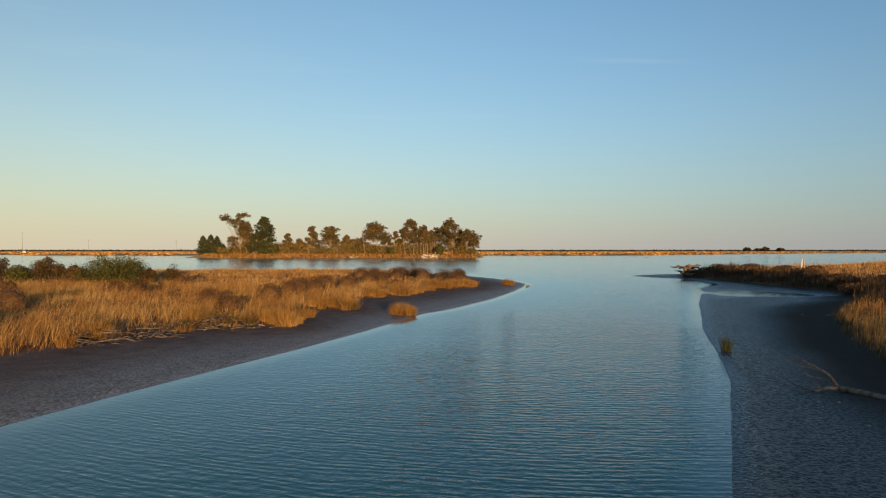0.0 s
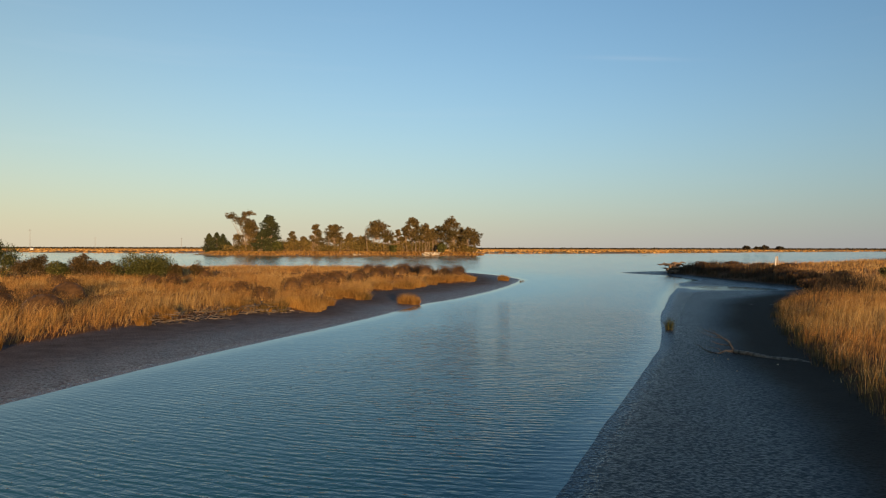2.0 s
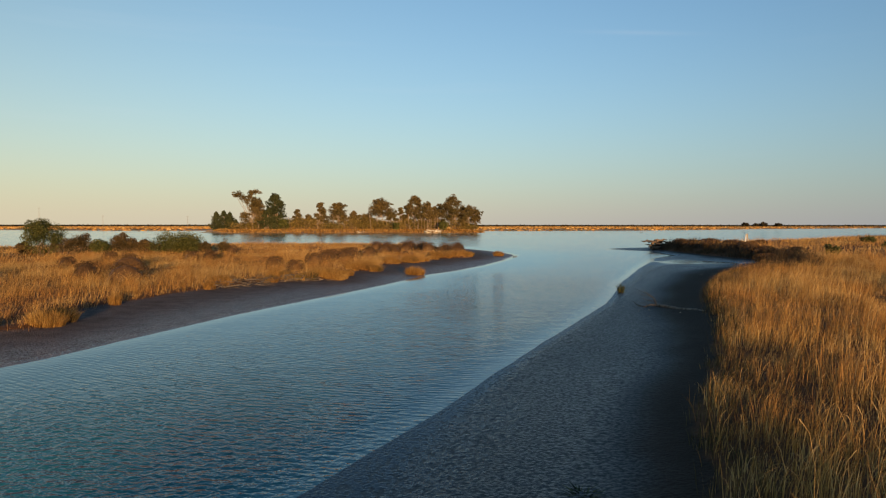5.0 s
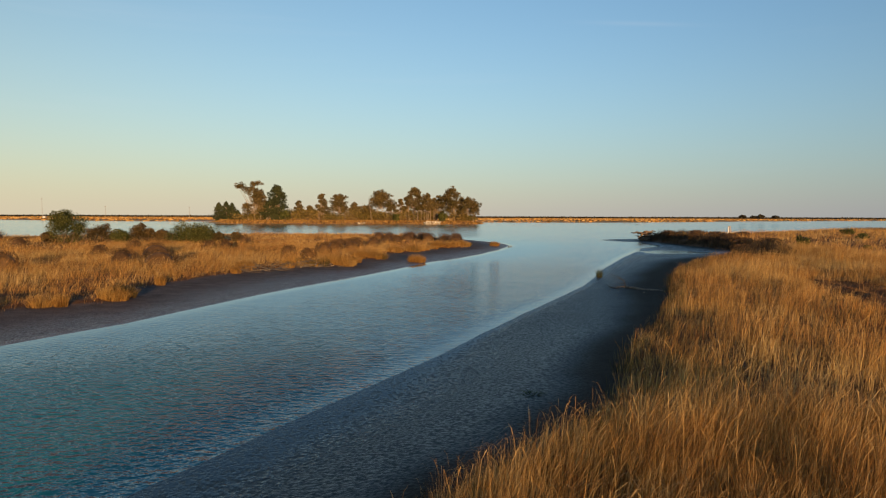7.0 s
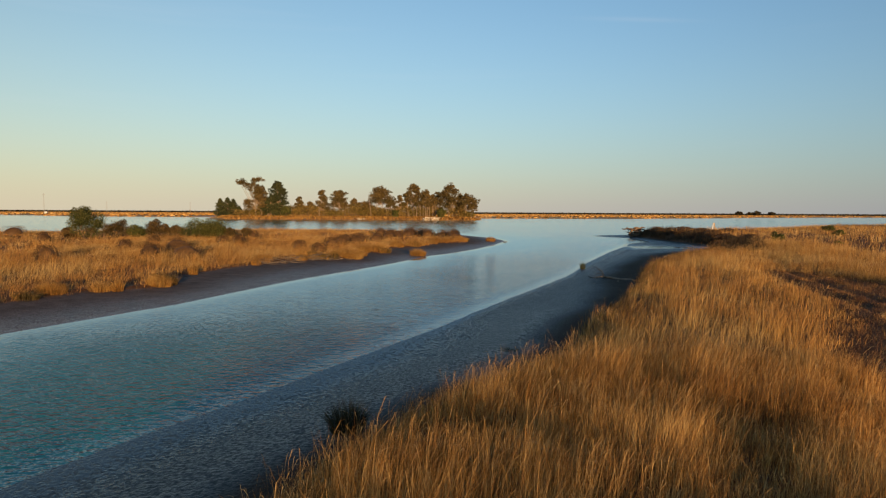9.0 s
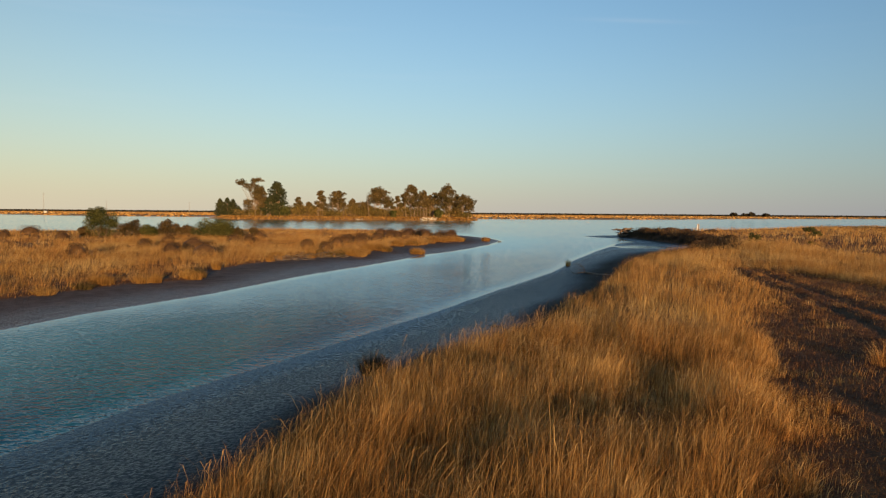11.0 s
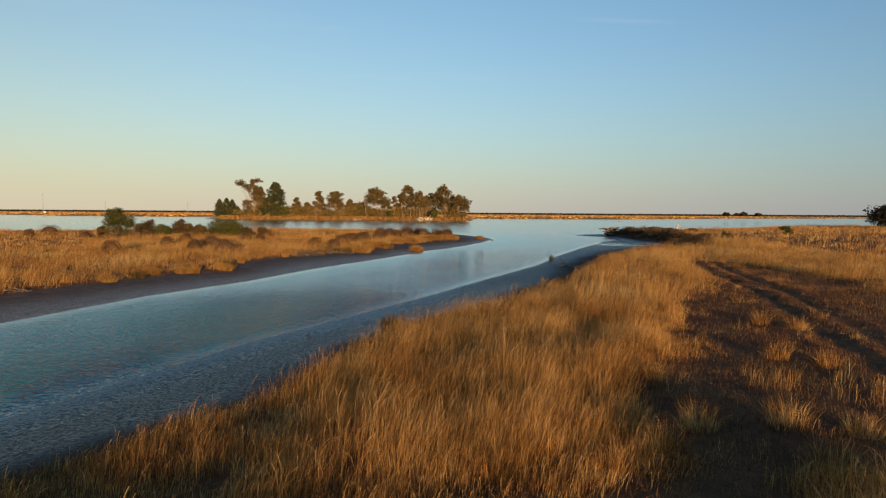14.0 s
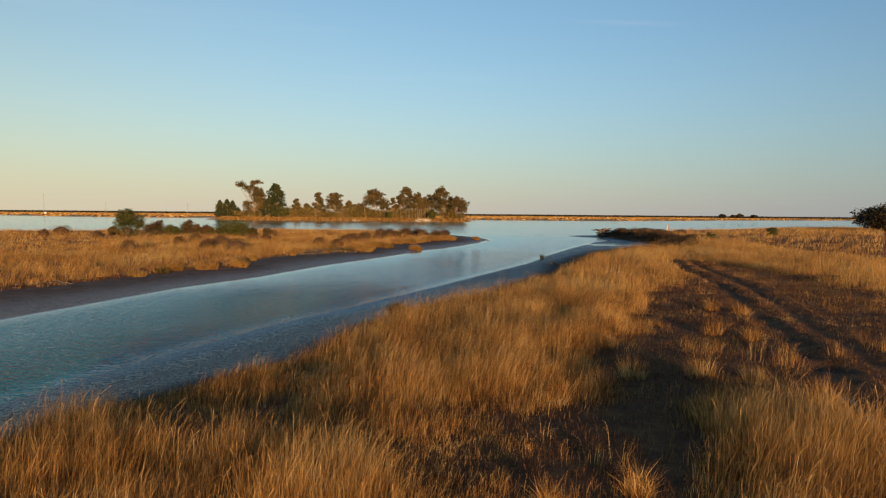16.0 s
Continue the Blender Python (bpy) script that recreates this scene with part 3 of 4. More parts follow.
# ---------------------------------------------------------------- grass
DOMES = [(-22.8, 34.8, 1.5), (-27.2, 37.5, 1.1), (-28.8, 47.5, 1.5), (-34.3, 47, .9), (-26, 60, .9), (-12, 41.5, .8), (-12.6, 58.5, 1.0), (-15.4, 47.8, .9), (-11, 61.5, 1.2), (-9, 68.8, 1.2), (-6.6, 78, 1.2), (-5.5, 88.5, 1.3),
         (-1.8, 87, 1.3), (-55, 66, 1.2), (-36.4, 58.6, .9), (-72.5, 86, 1.8), (-62.7, 92, 1.2), (-66, 69.5, 1.0), (-29.3, 76.7, 1.2), (-13, 64, 1.0), (-8.5, 90, 1.4), (-5.3, 97, 1.4), (0.7, 82.8, 1.3), (2.4, 78, 1.2),
         (-28, 60, .9), (-11.3, 68.5, 1.2), (-7.7, 76.5, 1.2), (-3, 92, 1.3), (-10.5, 92, 1.3), (2.6, 88, 1.3), (-34.5, 33.5, 1.0), (-12.7, 53, 1.0)]


def clear_of_shrubs(x, y):
    """True where no domed shrub stands."""
    ok = np.ones(np.shape(x), bool)
    for sx_, sy_, r_ in DOMES:
        ok &= np.hypot(x - sx_, y - sy_) > r_ * 1.0
    return ok


def meadow(name, box, clumps, per, veg, tall, width, rng, label, gate=None, spread_r=0.22, stalks=0.15, lean=(0.16, 0.05), mat=None, sink=0.03, fade=None, loose=0.15, heads=None):
    """Tussocks scattered over a box of the plan where the marsh carries tall grass."""
    x0, x1, y0, y1 = box
    cx, cy = rng.uniform(x0, x1, clumps), rng.uniform(y0, y1, clumps)
    ok = (signed(cx, cy, veg) > 0.05) & clear_of_shrubs(cx, cy)
    if gate is not None:
        ok &= gate(cx, cy)
    cx, cy = cx[ok], cy[ok]
    n = len(cx)
    th = tall * (0.20 + 0.66 * smooth01((fbm(cx, cy, 3.6, 31) - 0.24) / 0.46) + 0.76 * vnoise(cx, cy, 1.3, 36)) * rng.uniform(0.66, 1.2, n)
    edge = np.clip(signed(cx, cy, veg) / 1.2, 0, 1)
    th *= 0.72 + 0.28 * edge
    if fade is not None:
        th *= fade(cx, cy)
    cx, cy, th = np.repeat(cx, per), np.repeat(cy, per), np.repeat(th, per)
    m = len(cx)
    r, a = np.abs(rng.normal(0, spread_r, m)), rng.uniform(0, 2 * math.pi, m)
    x, y = cx + r * np.cos(a), cy + r * np.sin(a)
    keep = signed(x, y, veg) > -0.2
    x, y, r, a, th = x[keep], y[keep], r[keep], a[keep], th[keep]
    m = len(x)
    z = height(x, y) - sink
    h = th * rng.uniform(0.5, 1.12, m) * (1 - 0.35 * np.clip(r / (spread_r * 3), 0, 1))
    wind = 0.6 + 0.8 * vnoise(x, y, 2.5, 5)
    lx = h * (np.cos(a) * r / spread_r * 0.18 + lean[0] * wind + rng.normal(0, loose, m))
    ly = h * (np.sin(a) * r / spread_r * 0.18 + lean[1] * wind + rng.normal(0, loose, m))
    az = rng.uniform(0, math.pi, m)
    w = width * rng.uniform(0.6, 1.4, m)
    geo = Geo()
    k = rng.random(m) < stalks
    blade_rows(geo, x[~k], y[~k], z[~k], h[~k], w[~k], lx[~k], ly[~k], az[~k], rng)
    if k.any():
        straw = Geo() if heads else geo
        stalk_rows(straw, x[k], y[k], z[k], h[k] * 1.22, w[k] * 0.9, lx[k] * 1.4, ly[k] * 1.4, az[k], rng)
        if heads:
            thing("seed_stalks", straw, heads, "pale nodding seed stalks standing over the dry grass", "grass", kind="stuff")
    return thing(name, geo, mat or M_GRASS, label, "grass", kind="stuff")


def tall_right(x, y):
    """Where the near meadow is tall: off the trodden salt flat and its ruts."""
    d = signed(x, y, SHORT) + (fbm(x, y, 2.2, 44) - 0.5) * 3.0
    return (d < 0) & ~((y > 47) & (y < 112) & (x < 62) & (signed(x, y, RIGHT_VEG) < 4.0)) & (line_distance(x, y, RUT_A) > 0.7) & (line_distance(x, y, RUT_B) > 0.7)


rg = np.random.default_rng(11)
GRASS_R = "tall golden dry marsh grass leaning in the wind"
def seen_cone(x, y):
    """The wedge of meadow on the walk's open side."""
    return np.abs(x + 0.3) < 0.72 * (y + 39.2) + 1.2


def shorter_by_flat(x, y):
    patch = smooth01((1.2 - np.hypot(x + 0.1, y + 26.2) / 2.2) * 2.5)
    return (1 - 0.5 * patch) * (0.38 + 0.62 * smooth01((0.3 - signed(x, y, SHORT)) / np.where(x > 3.5, 1.4, 3.2)))


# olive grass, its colour lowered to paint in the shade of the bank face
M_OLIVE = grass_material("shade_olive_grass", [(0.0, (0.036, 0.034, 0.014)), (0.5, (0.082, 0.064, 0.023)), (1.0, (0.16, 0.10, 0.037))], 0.4, 0.2)
M_NEAR = grass_material("rusty_gold_grass", [(0.0, (0.080, 0.056, 0.020)), (0.2, (0.19, 0.088, 0.028)), (0.44, (0.36, 0.170, 0.046)), (0.68, (0.52, 0.280, 0.078)), (0.95, (0.62, 0.41, 0.16))], 0.5, 0.35, 0.5, (0.32, 1.1))
M_STRAW = grass_material("pale_straw_heads", [(0.0, (0.30, 0.16, 0.05)), (0.5, (0.50, 0.29, 0.095)), (1.0, (0.64, 0.43, 0.18))], 0.6, 0.4, 0.5, (0.5, 0.8))
meadow("marsh_grass", (-12, 19, -31.5, -4), 36000, 16, RIGHT_VEG, 0.88, 0.0058, rg, GRASS_R, lambda x, y: tall_right(x, y) & seen_cone(x, y) & (vnoise(x, y, 0.8, 77) > 0.2), 0.18, 0.14, mat=M_NEAR, fade=shorter_by_flat, heads=M_STRAW, loose=0.19)
meadow("marsh_grass", (-2, 48, -6, 62), 26000, 11, RIGHT_VEG, 0.84, 0.0105, rg, GRASS_R, lambda x, y: tall_right(x, y) & seen_cone(x, y) & (vnoise(x, y, 1.0, 78) > 0.07) & (signed(x, y, RIGHT_VEG) > 0.3), 0.28, fade=shorter_by_flat, loose=0.2, heads=M_STRAW)
meadow("undergrowth", (-12, 36, -31, 58), 34000, 10, RIGHT_VEG, 0.72, 0.013, rg, "olive grass and sedge along the foot of the bank, darkened for its shade", lambda x, y: (signed(x, y, RIGHT_VEG) < 0.6 + 0.7 * vnoise(x, y, 2.0, 66)) & seen_cone(x, y), 0.25, 0.0, (0.05, 0.0), M_OLIVE)
meadow("marsh_grass", (20, 150, -20, 210), 26000, 6, RIGHT_VEG, 0.74, 0.03, rg, GRASS_R, lambda x, y: tall_right(x, y) & ((y > 58) | (x > 46)) & seen_cone(x, y), 0.6, 0.1)
meadow("marsh_grass", (-45, 8, -14, 75), 30000, 9, LEFT_VEG, 0.80, 0.012, rg, GRASS_R, lambda x, y: seen_cone(x, y) & (vnoise(x, y, 1.2, 79) > 0.14), 0.32, 0.1, (0.24, 0.08), loose=0.34)
meadow("marsh_grass", (-130, 8, 10, 140), 26000, 7, LEFT_VEG, 0.66, 0.028, rg, GRASS_R, lambda x, y: seen_cone(x, y) & ((x < -42) | (y > 72)), 0.6, 0.1, (0.24, 0.08), loose=0.34)

rw = np.random.default_rng(19)
meadow("marsh_grass", (-16, 60, -72, 20), 6000, 5, RIGHT_VEG, 0.5, 0.05, rw, "dry marsh grass going on behind the walk", lambda x, y: tall_right(x, y) & ~seen_cone(x, y), 0.5, 0.1)
meadow("marsh_grass", (-70, -22, -60, 20), 4000, 5, LEFT_VEG, 0.5, 0.05, rw, "dry marsh grass on the far side of the channel", lambda x, y: ~seen_cone(x, y), 0.5, 0.1)


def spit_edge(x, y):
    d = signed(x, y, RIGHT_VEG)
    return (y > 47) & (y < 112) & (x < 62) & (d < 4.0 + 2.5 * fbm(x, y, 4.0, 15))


# brown sedge, darkened so its colour carries the shade on the spit's face
M_SHADE_SEDGE = grass_material("shade_dark_sedge", [(0.0, (0.024, 0.019, 0.012)), (0.6, (0.05, 0.033, 0.017)), (1.0, (0.085, 0.052, 0.024))], 0.3, 0.15)
meadow("sedge", (26, 62, 46, 112), 9000, 10, RIGHT_VEG, 0.95, 0.04, rg, "dark brown sedge on the bank of the spit, shade painted into its colour", spit_edge, 0.4, 0.05, (0.1, 0.0), M_SHADE_SEDGE)


def far_meadow(box, count, poly, tall, width, rng, label, mat=None):
    x, y = rng.uniform(box[0], box[1], count), rng.uniform(box[2], box[3], count)
    ok = (signed(x, y, poly) > 1.5) & ((poly is ISLAND) | (fbm(x, y, 40.0, 90) > 0.33))
    x, y = x[ok], y[ok]
    n = len(x)
    geo = Geo()
    blade_rows(geo, x, y, height(x, y) - 0.1, tall * rng.uniform(0.5, 1.2, n), width * rng.uniform(0.5, 1.5, n), rng.normal(0, 0.2, n), rng.normal(0, 0.2, n), rng.uniform(0, 3.14, n), rng)
    return thing("marsh_grass", geo, mat or M_GRASS, label, "grass", kind="stuff")


far_meadow((-560, 640, 430, 860), 60000, FAR_LAND, 0.7, 2.6, rg, "sunlit golden grass on the far shore")
far_meadow((-152, 28, 333, 372), 20000, ISLAND, 0.7, 0.45, rg, "dry golden grass on the island shore", M_REED)


def low_cover(name, box, count, rng):
    x0, x1, y0, y1 = box
    x, y = rng.uniform(x0, x1, count), rng.uniform(y0, y1, count)
    ok = (signed(x, y, SHORT) > -2.0) & seen_cone(x, y) & (fbm(x, y, 1.1, 61) > 0.30) & (line_distance(x, y, RUT_A) > 0.22) & (line_distance(x, y, RUT_B) > 0.22)
    x, y = x[ok], y[ok]
    n = len(x)
    h = rng.uniform(0.05, 0.19, n) * (0.3 + 1.4 * fbm(x, y, 1.6, 71))
    geo = Geo()
    blade_rows(geo, x, y, height(x, y) - 0.02, h, rng.uniform(0.006, 0.016, n), rng.normal(0, 0.07, n), rng.normal(0, 0.07, n), rng.uniform(0, 3.14, n), rng)
    return thing(name, geo, M_LOW, "low rusty-red salt herbs on trodden ground", "groundcover", kind="stuff")


low_cover("salt_herbs", (-4, 30, -31, 26), 210000, rg)


def tufts_on_flat(x, y):
    """Thin tufts standing on the trodden flat, thicker towards its edges."""
    d = signed(x, y, SHORT)
    return (d > -2.5) & (fbm(x, y, 2.2, 52) + 0.06 * np.clip(2 - d, 0, 3) > 0.60) & (line_distance(x, y, RUT_A) > 0.6) & (line_distance(x, y, RUT_B) > 0.6)


meadow("marsh_grass", (-4, 30, -31, 26), 5000, 16, RIGHT_VEG, 0.46, 0.006, rg, "thin tufts of dry grass on the trodden flat", tufts_on_flat, 0.2, 0.2)


M_RUST = grass_material("rusty_short_grass", [(0.0, (0.072, 0.038, 0.018)), (0.4, (0.150, 0.070, 0.026)), (0.7, (0.23, 0.115, 0.039)), (1.0, (0.25, 0.155, 0.056))], 0.4, 0.3, 0.6)
meadow("short_grass", (-4, 30, -31, 26), 16000, 10, RIGHT_VEG, 0.30, 0.0045, rg, "short rusty-brown grass on the trodden flat",
       lambda x, y: ((signed(x, y, SHORT) > -2.6) | (np.hypot(x + 0.1, y + 26.2) < 2.6)) & seen_cone(x, y) & (fbm(x, y, 2.6, 83) > 0.42) & (line_distance(x, y, RUT_A) > 0.45) & (line_distance(x, y, RUT_B) > 0.45), 0.2, 0.05, (0.1, 0.0), M_RUST)


def tussock(name, x, y, r, h, n, mat, label, category, rng, width=0.016, group="", flare=0.35, round_top=0.25, dome=0.0, loose=0.06):
    """One clump of upright stems on its own root."""
    z = float(height(np.array([x]), np.array([y]))[0])
    a, q = rng.uniform(0, 2 * math.pi, n), np.sqrt(rng.random(n)) * r
    lx, ly = q * np.cos(a), q * np.sin(a)
    hh = h * rng.uniform(0.72 - 2.2 * (loose - 0.06), 1.06, n) * (1 - round_top * (q / r) ** 2) * np.sqrt(1 - dome * (q / r) ** 2)
    zz = height(x + lx * 0.8, y + ly * 0.8) - z - 0.03
    geo = Geo()
    blade_rows(geo, lx * 0.8, ly * 0.8, zz, hh, width * rng.uniform(0.6, 1.4, n), lx * flare + rng.normal(0, loose, n), ly * flare + rng.normal(0, loose, n), rng.uniform(0, 3.14, n), rng)
    ob = thing(name, geo, mat, label, category, group)
    ob.location = (x, y, z)
    return ob


def mound(name, x, y, r, h, n, mat, label, rng, leaf, group):
    """A rounded shrub: short stems under a close skin of small sprays, lumpy and uneven."""
    z = float(height(np.array([x]), np.array([y]))[0])
    e = base(name, x, y, z, label, "shrub", group)
    stems, crown = Geo(), Geo()
    for i in range(7):
        a = i * 0.9 + rng.normal(0, 0.2)
        tube(stems, bent(rng, (0, 0, -0.05), (0.6 * r * math.cos(a), 0.6 * r * math.sin(a), h * 0.6), 3, 0.04), [0.04, 0.03, 0.02, 0.01], 4)
    for i in range(6):
        a, q = i * 1.05 + rng.normal(0, 0.3), r * rng.uniform(0.15, 0.5)
        rr = r * rng.uniform(0.5, 0.7)
        leaves(crown, rng, lobe(rng, n // 6, (q * math.cos(a), q * math.sin(a), h * 0.45), (rr, rr, h * rng.uniform(0.42, 0.56)), 0.9), leaf)
    leaves(crown, rng, lobe(rng, n // 8, (0, 0, h * 0.3), (r * 0.95, r * 0.95, h * 0.35), 0.8), leaf)
    rings = [(0.86 * r * math.cos(b_), h * (0.12 + 0.66 * math.sin(b_))) for b_ in np.linspace(-0.2, 1.5, 6)]
    core = [(q * math.cos(a) * (0.92 + 0.1 * math.sin(3 * a + x)), q * math.sin(a) * (0.92 + 0.1 * math.cos(2 * a + y)), zz) for q, zz in rings for a in np.linspace(0, 2 * math.pi, 13)[:-1]]
    crown.add(core, [(12 * i + k, 12 * i + (k + 1) % 12, 12 * i + 12 + (k + 1) % 12, 12 * i + 12 + k) for i in range(5) for k in range(12)])
    part("stem", stems, M_BARK, e)
    part("crown", crown, mat, e)
    return e


rt = np.random.default_rng(23)
for x, y, r, h in ((13.7, -8.4, .45, .95), (10.9, -14.7, .5, 1.0), (7.7, -21.0, .6, 1.0), (6.0, -17.2, .4, .9), (5.8, -14.5, .4, .9), (14.6, -9.6, .5, .8), (12.0, -15.6, .45, .8), (9.0, -21.6, .5, .8), (9.6, -9.2, .4, .7), (4.4, -22.6, .5, .95), (3.0, -23.6, .45, .85), (1.0, -24.0, .4, .8), (5.6, -21.2, .5, 1.0), (7.0, -23.6, .5, 1.0), (9.4, -24.2, .55, 1.05), (6.0, -25.6, .5, 1.0), (7.3, -25.0, .65, 1.15), (7.9, -25.7, .55, 1.05), (6.7, -26.4, .5, 1.0), (3.2, -29.0, .3, .8), (1.6, -29.6, .25, .75)):
    tussock("grass_tussock", x, y, r * 0.95, h * 0.92, 300, M_NEAR, "golden grass tussock standing on the trodden salt flat", "tussock", rt, 0.0065, "tussocks on the flat", 0.45, 0.35, 0.0, 0.19)
edge_line = LEFT_VEG[3:24]
for i in range(34):
    k = int(rt.integers(0, len(edge_line) - 1))
    t = rt.random()
    (ax, ay), (bx, by) = edge_line[k], edge_line[k + 1]
    x, y = ax + (bx - ax) * t + rt.normal(0, 0.25), ay + (by - ay) * t + rt.normal(0, 0.25)
    tussock("grass_tussock", x, y, rt.uniform(0.35, 0.75), rt.uniform(0.5, 0.85), 420, M_OLIVE if i % 3 == 0 else M_REED, "tussock hanging over the edge of the mud bank", "tussock", rt, 0.016, "tussocks along the bank", 0.5, 0.3)
RUSHES = [(-2.3, 47, 1.05, .95), (8.4, 80.5, .9, .95), (-8.6, 40.2, 1.4, 1.0), (-9.9, 40.6, 1.1, .95), (-6.8, 49.4, 1.2, 1.0), (-8.3, 49.4, 1.0, .9), (-17.0, 16.2, .9, .75), (-3.4, 61.5, 1.3, 1.0),
          (-5.4, 59.5, 1.1, .95), (-0.4, 70.5, 1.2, 1.0), (1.6, 72.8, 1.3, 1.0), (3.4, 75, 1.2, 1.05), (-15.6, 34, .9, .8), (-21, 12, .9, .7), (-13.2, 39.4, .8, .9)]
for x, y, r, h in RUSHES:
    tussock("rush_clump", x, y, r, h, 1600, M_REED, "golden-brown clump of upright rushes on the mud edge", "rush clump", rt, 0.015, "rush clumps along the bank", 0.18, 0.1, 0.55, 0.12)
for x, y, r in DOMES:
    mound("domed_shrub", x, y, r, 1.0 + 0.42 * r, 3800, M_DOME, "dark rusty-brown domed marsh shrub among dry grass", rt, 0.046, "domed shrubs on the marsh")
for x, y, r in ((41.5, 70, 1.6), (42.7, 76, 1.5), (44.7, 81, 1.7), (46.3, 89, 1.6), (40.6, 84, 1.2), (40.2, 91, 1.3), (46.7, 98.6, 1.6), (41.5, 98, 1.5), (37.5, 61.5, 1.4), (43.5, 66, 1.6), (52, 92, 1.3)):
    mound("domed_shrub", x, y, r, 0.55 + 0.28 * r, 1800, M_DOME, "dark brown shrub on the shaded bank of the spit", rt, 0.09, "shrubs on the spit")
tussock("green_rush", 12.4, 31.9, .24, .80, 170, M_GREENRUSH, "small green rush growing out of the wet mud", "rush", rt, 0.013, "", 1.0, 0.3)
tussock("dark_rush", -1.9, -8.9, .42, .85, 700, M_DARKRUSH, "dark green rush bush at the meadow's edge over the mud", "rush", rt, 0.010, "", 0.75, 0.45)
tussock("water_weed", 2.5, -0.7, .22, .10, 60, M_GREENRUSH, "flat green weed lying on wet mud", "weed", rt, 0.04, "", 1.4, 0.3)


# ---------------------------------------------------------------- shrubs and trees
def bush(name, x, y, w, top, mat, label, rng, dense=4200, leaf=0.105, group="bushes beyond the marsh"):
    """A many-stemmed bush: stems from the root, uneven lobes of leaves."""
    z = float(height(np.array([x]), np.array([y]))[0])
    h = top - z
    e = base(name, x, y, z, label, "bush", group)
    stems, crown = Geo(), Geo()
    k = max(5, int(w * 2.2))
    for i in range(k):
        a, q = rng.uniform(0, 2 * math.pi), math.sqrt(rng.random()) * w * 0.36
        zz = h * rng.uniform(0.45, 0.8) * (1 - 0.45 * (q / (w * 0.5)) ** 2)
        c = (q * math.cos(a), q * math.sin(a), zz)
        tube(stems, bent(rng, (c[0] * 0.2, c[1] * 0.2, -0.1), c, 3, 0.08), [0.06, 0.05, 0.03, 0.012], 5)
        rr = rng.uniform(0.15, 0.24) * w
        leaves(crown, rng, lobe(rng, dense // k, c, (rr, rr, min(rr * 0.9, h * 0.35)), 0.4), leaf)
    leaves(crown, rng, lobe(rng, dense // 4, (0, 0, h * 0.3), (w * 0.42, w * 0.42, h * 0.3), 0.5), leaf)
    leaves(crown, rng, lobe(rng, dense // 10, (0, 0, h * 0.48), (w * 0.40, w * 0.40, h * 0.40), 0.3), leaf * 0.9)
    part("stem", stems, M_BARK, e)
    part("crown", crown, mat, e)
    return e


rb = np.random.default_rng(5)
bush("green_bush", -54.2, 75.2, 5.6, 6.1, M_LEAF_GREEN, "tall rounded yellow-green bush behind the marsh grass", rb, 9000)
bush("green_bush", -47.2, 77, 3.2, 2.7, M_LEAF_GREEN, "small yellow-green bush in a row of bushes", rb)
bush("green_bush", -36.2, 76, 7.4, 3.7, M_LEAF_GREEN, "broad spreading green bush behind the marsh grass", rb, 9000)
for x, w, t in ((-50.2, 4.8, 3.6), (-43.8, 4.4, 3.3), (-41.0, 3.6, 2.8), (-29.8, 2.3, 2.8), (-32.6, 2.4, 2.3), (-57.5, 3, 2.2)):
    bush("brown_bush", x, 76.5, w * 0.85, t + 0.45, M_LEAF_BROWN, "brown-leaved rounded bush in a row behind the marsh", rb)
for x, y, w, t in ((44.2, 60.2, 1.9, 2.8), (53, 61, 1.2, 1.3), (78, 104, 3, 2.6), (66, 82, 2.5, 2.3)):
    bush("green_bush", x, y, w, t, M_LEAF_GREEN, "lone olive-green bush standing in the dry grass", rb, 700, 0.14, "bushes in the meadow")
bush("dark_tree", 130, 138, 20, 8.6, M_LEAF_DARK, "dark spreading tree at the edge of the meadow", rb, 6000, 0.4, "")

ISLE_D = 355.0


def isle_point(px, py, d=ISLE_D):
    return (px - 784) / 1117.7 * d, 4.4 + (442.3 - py) / 1117.7 * d


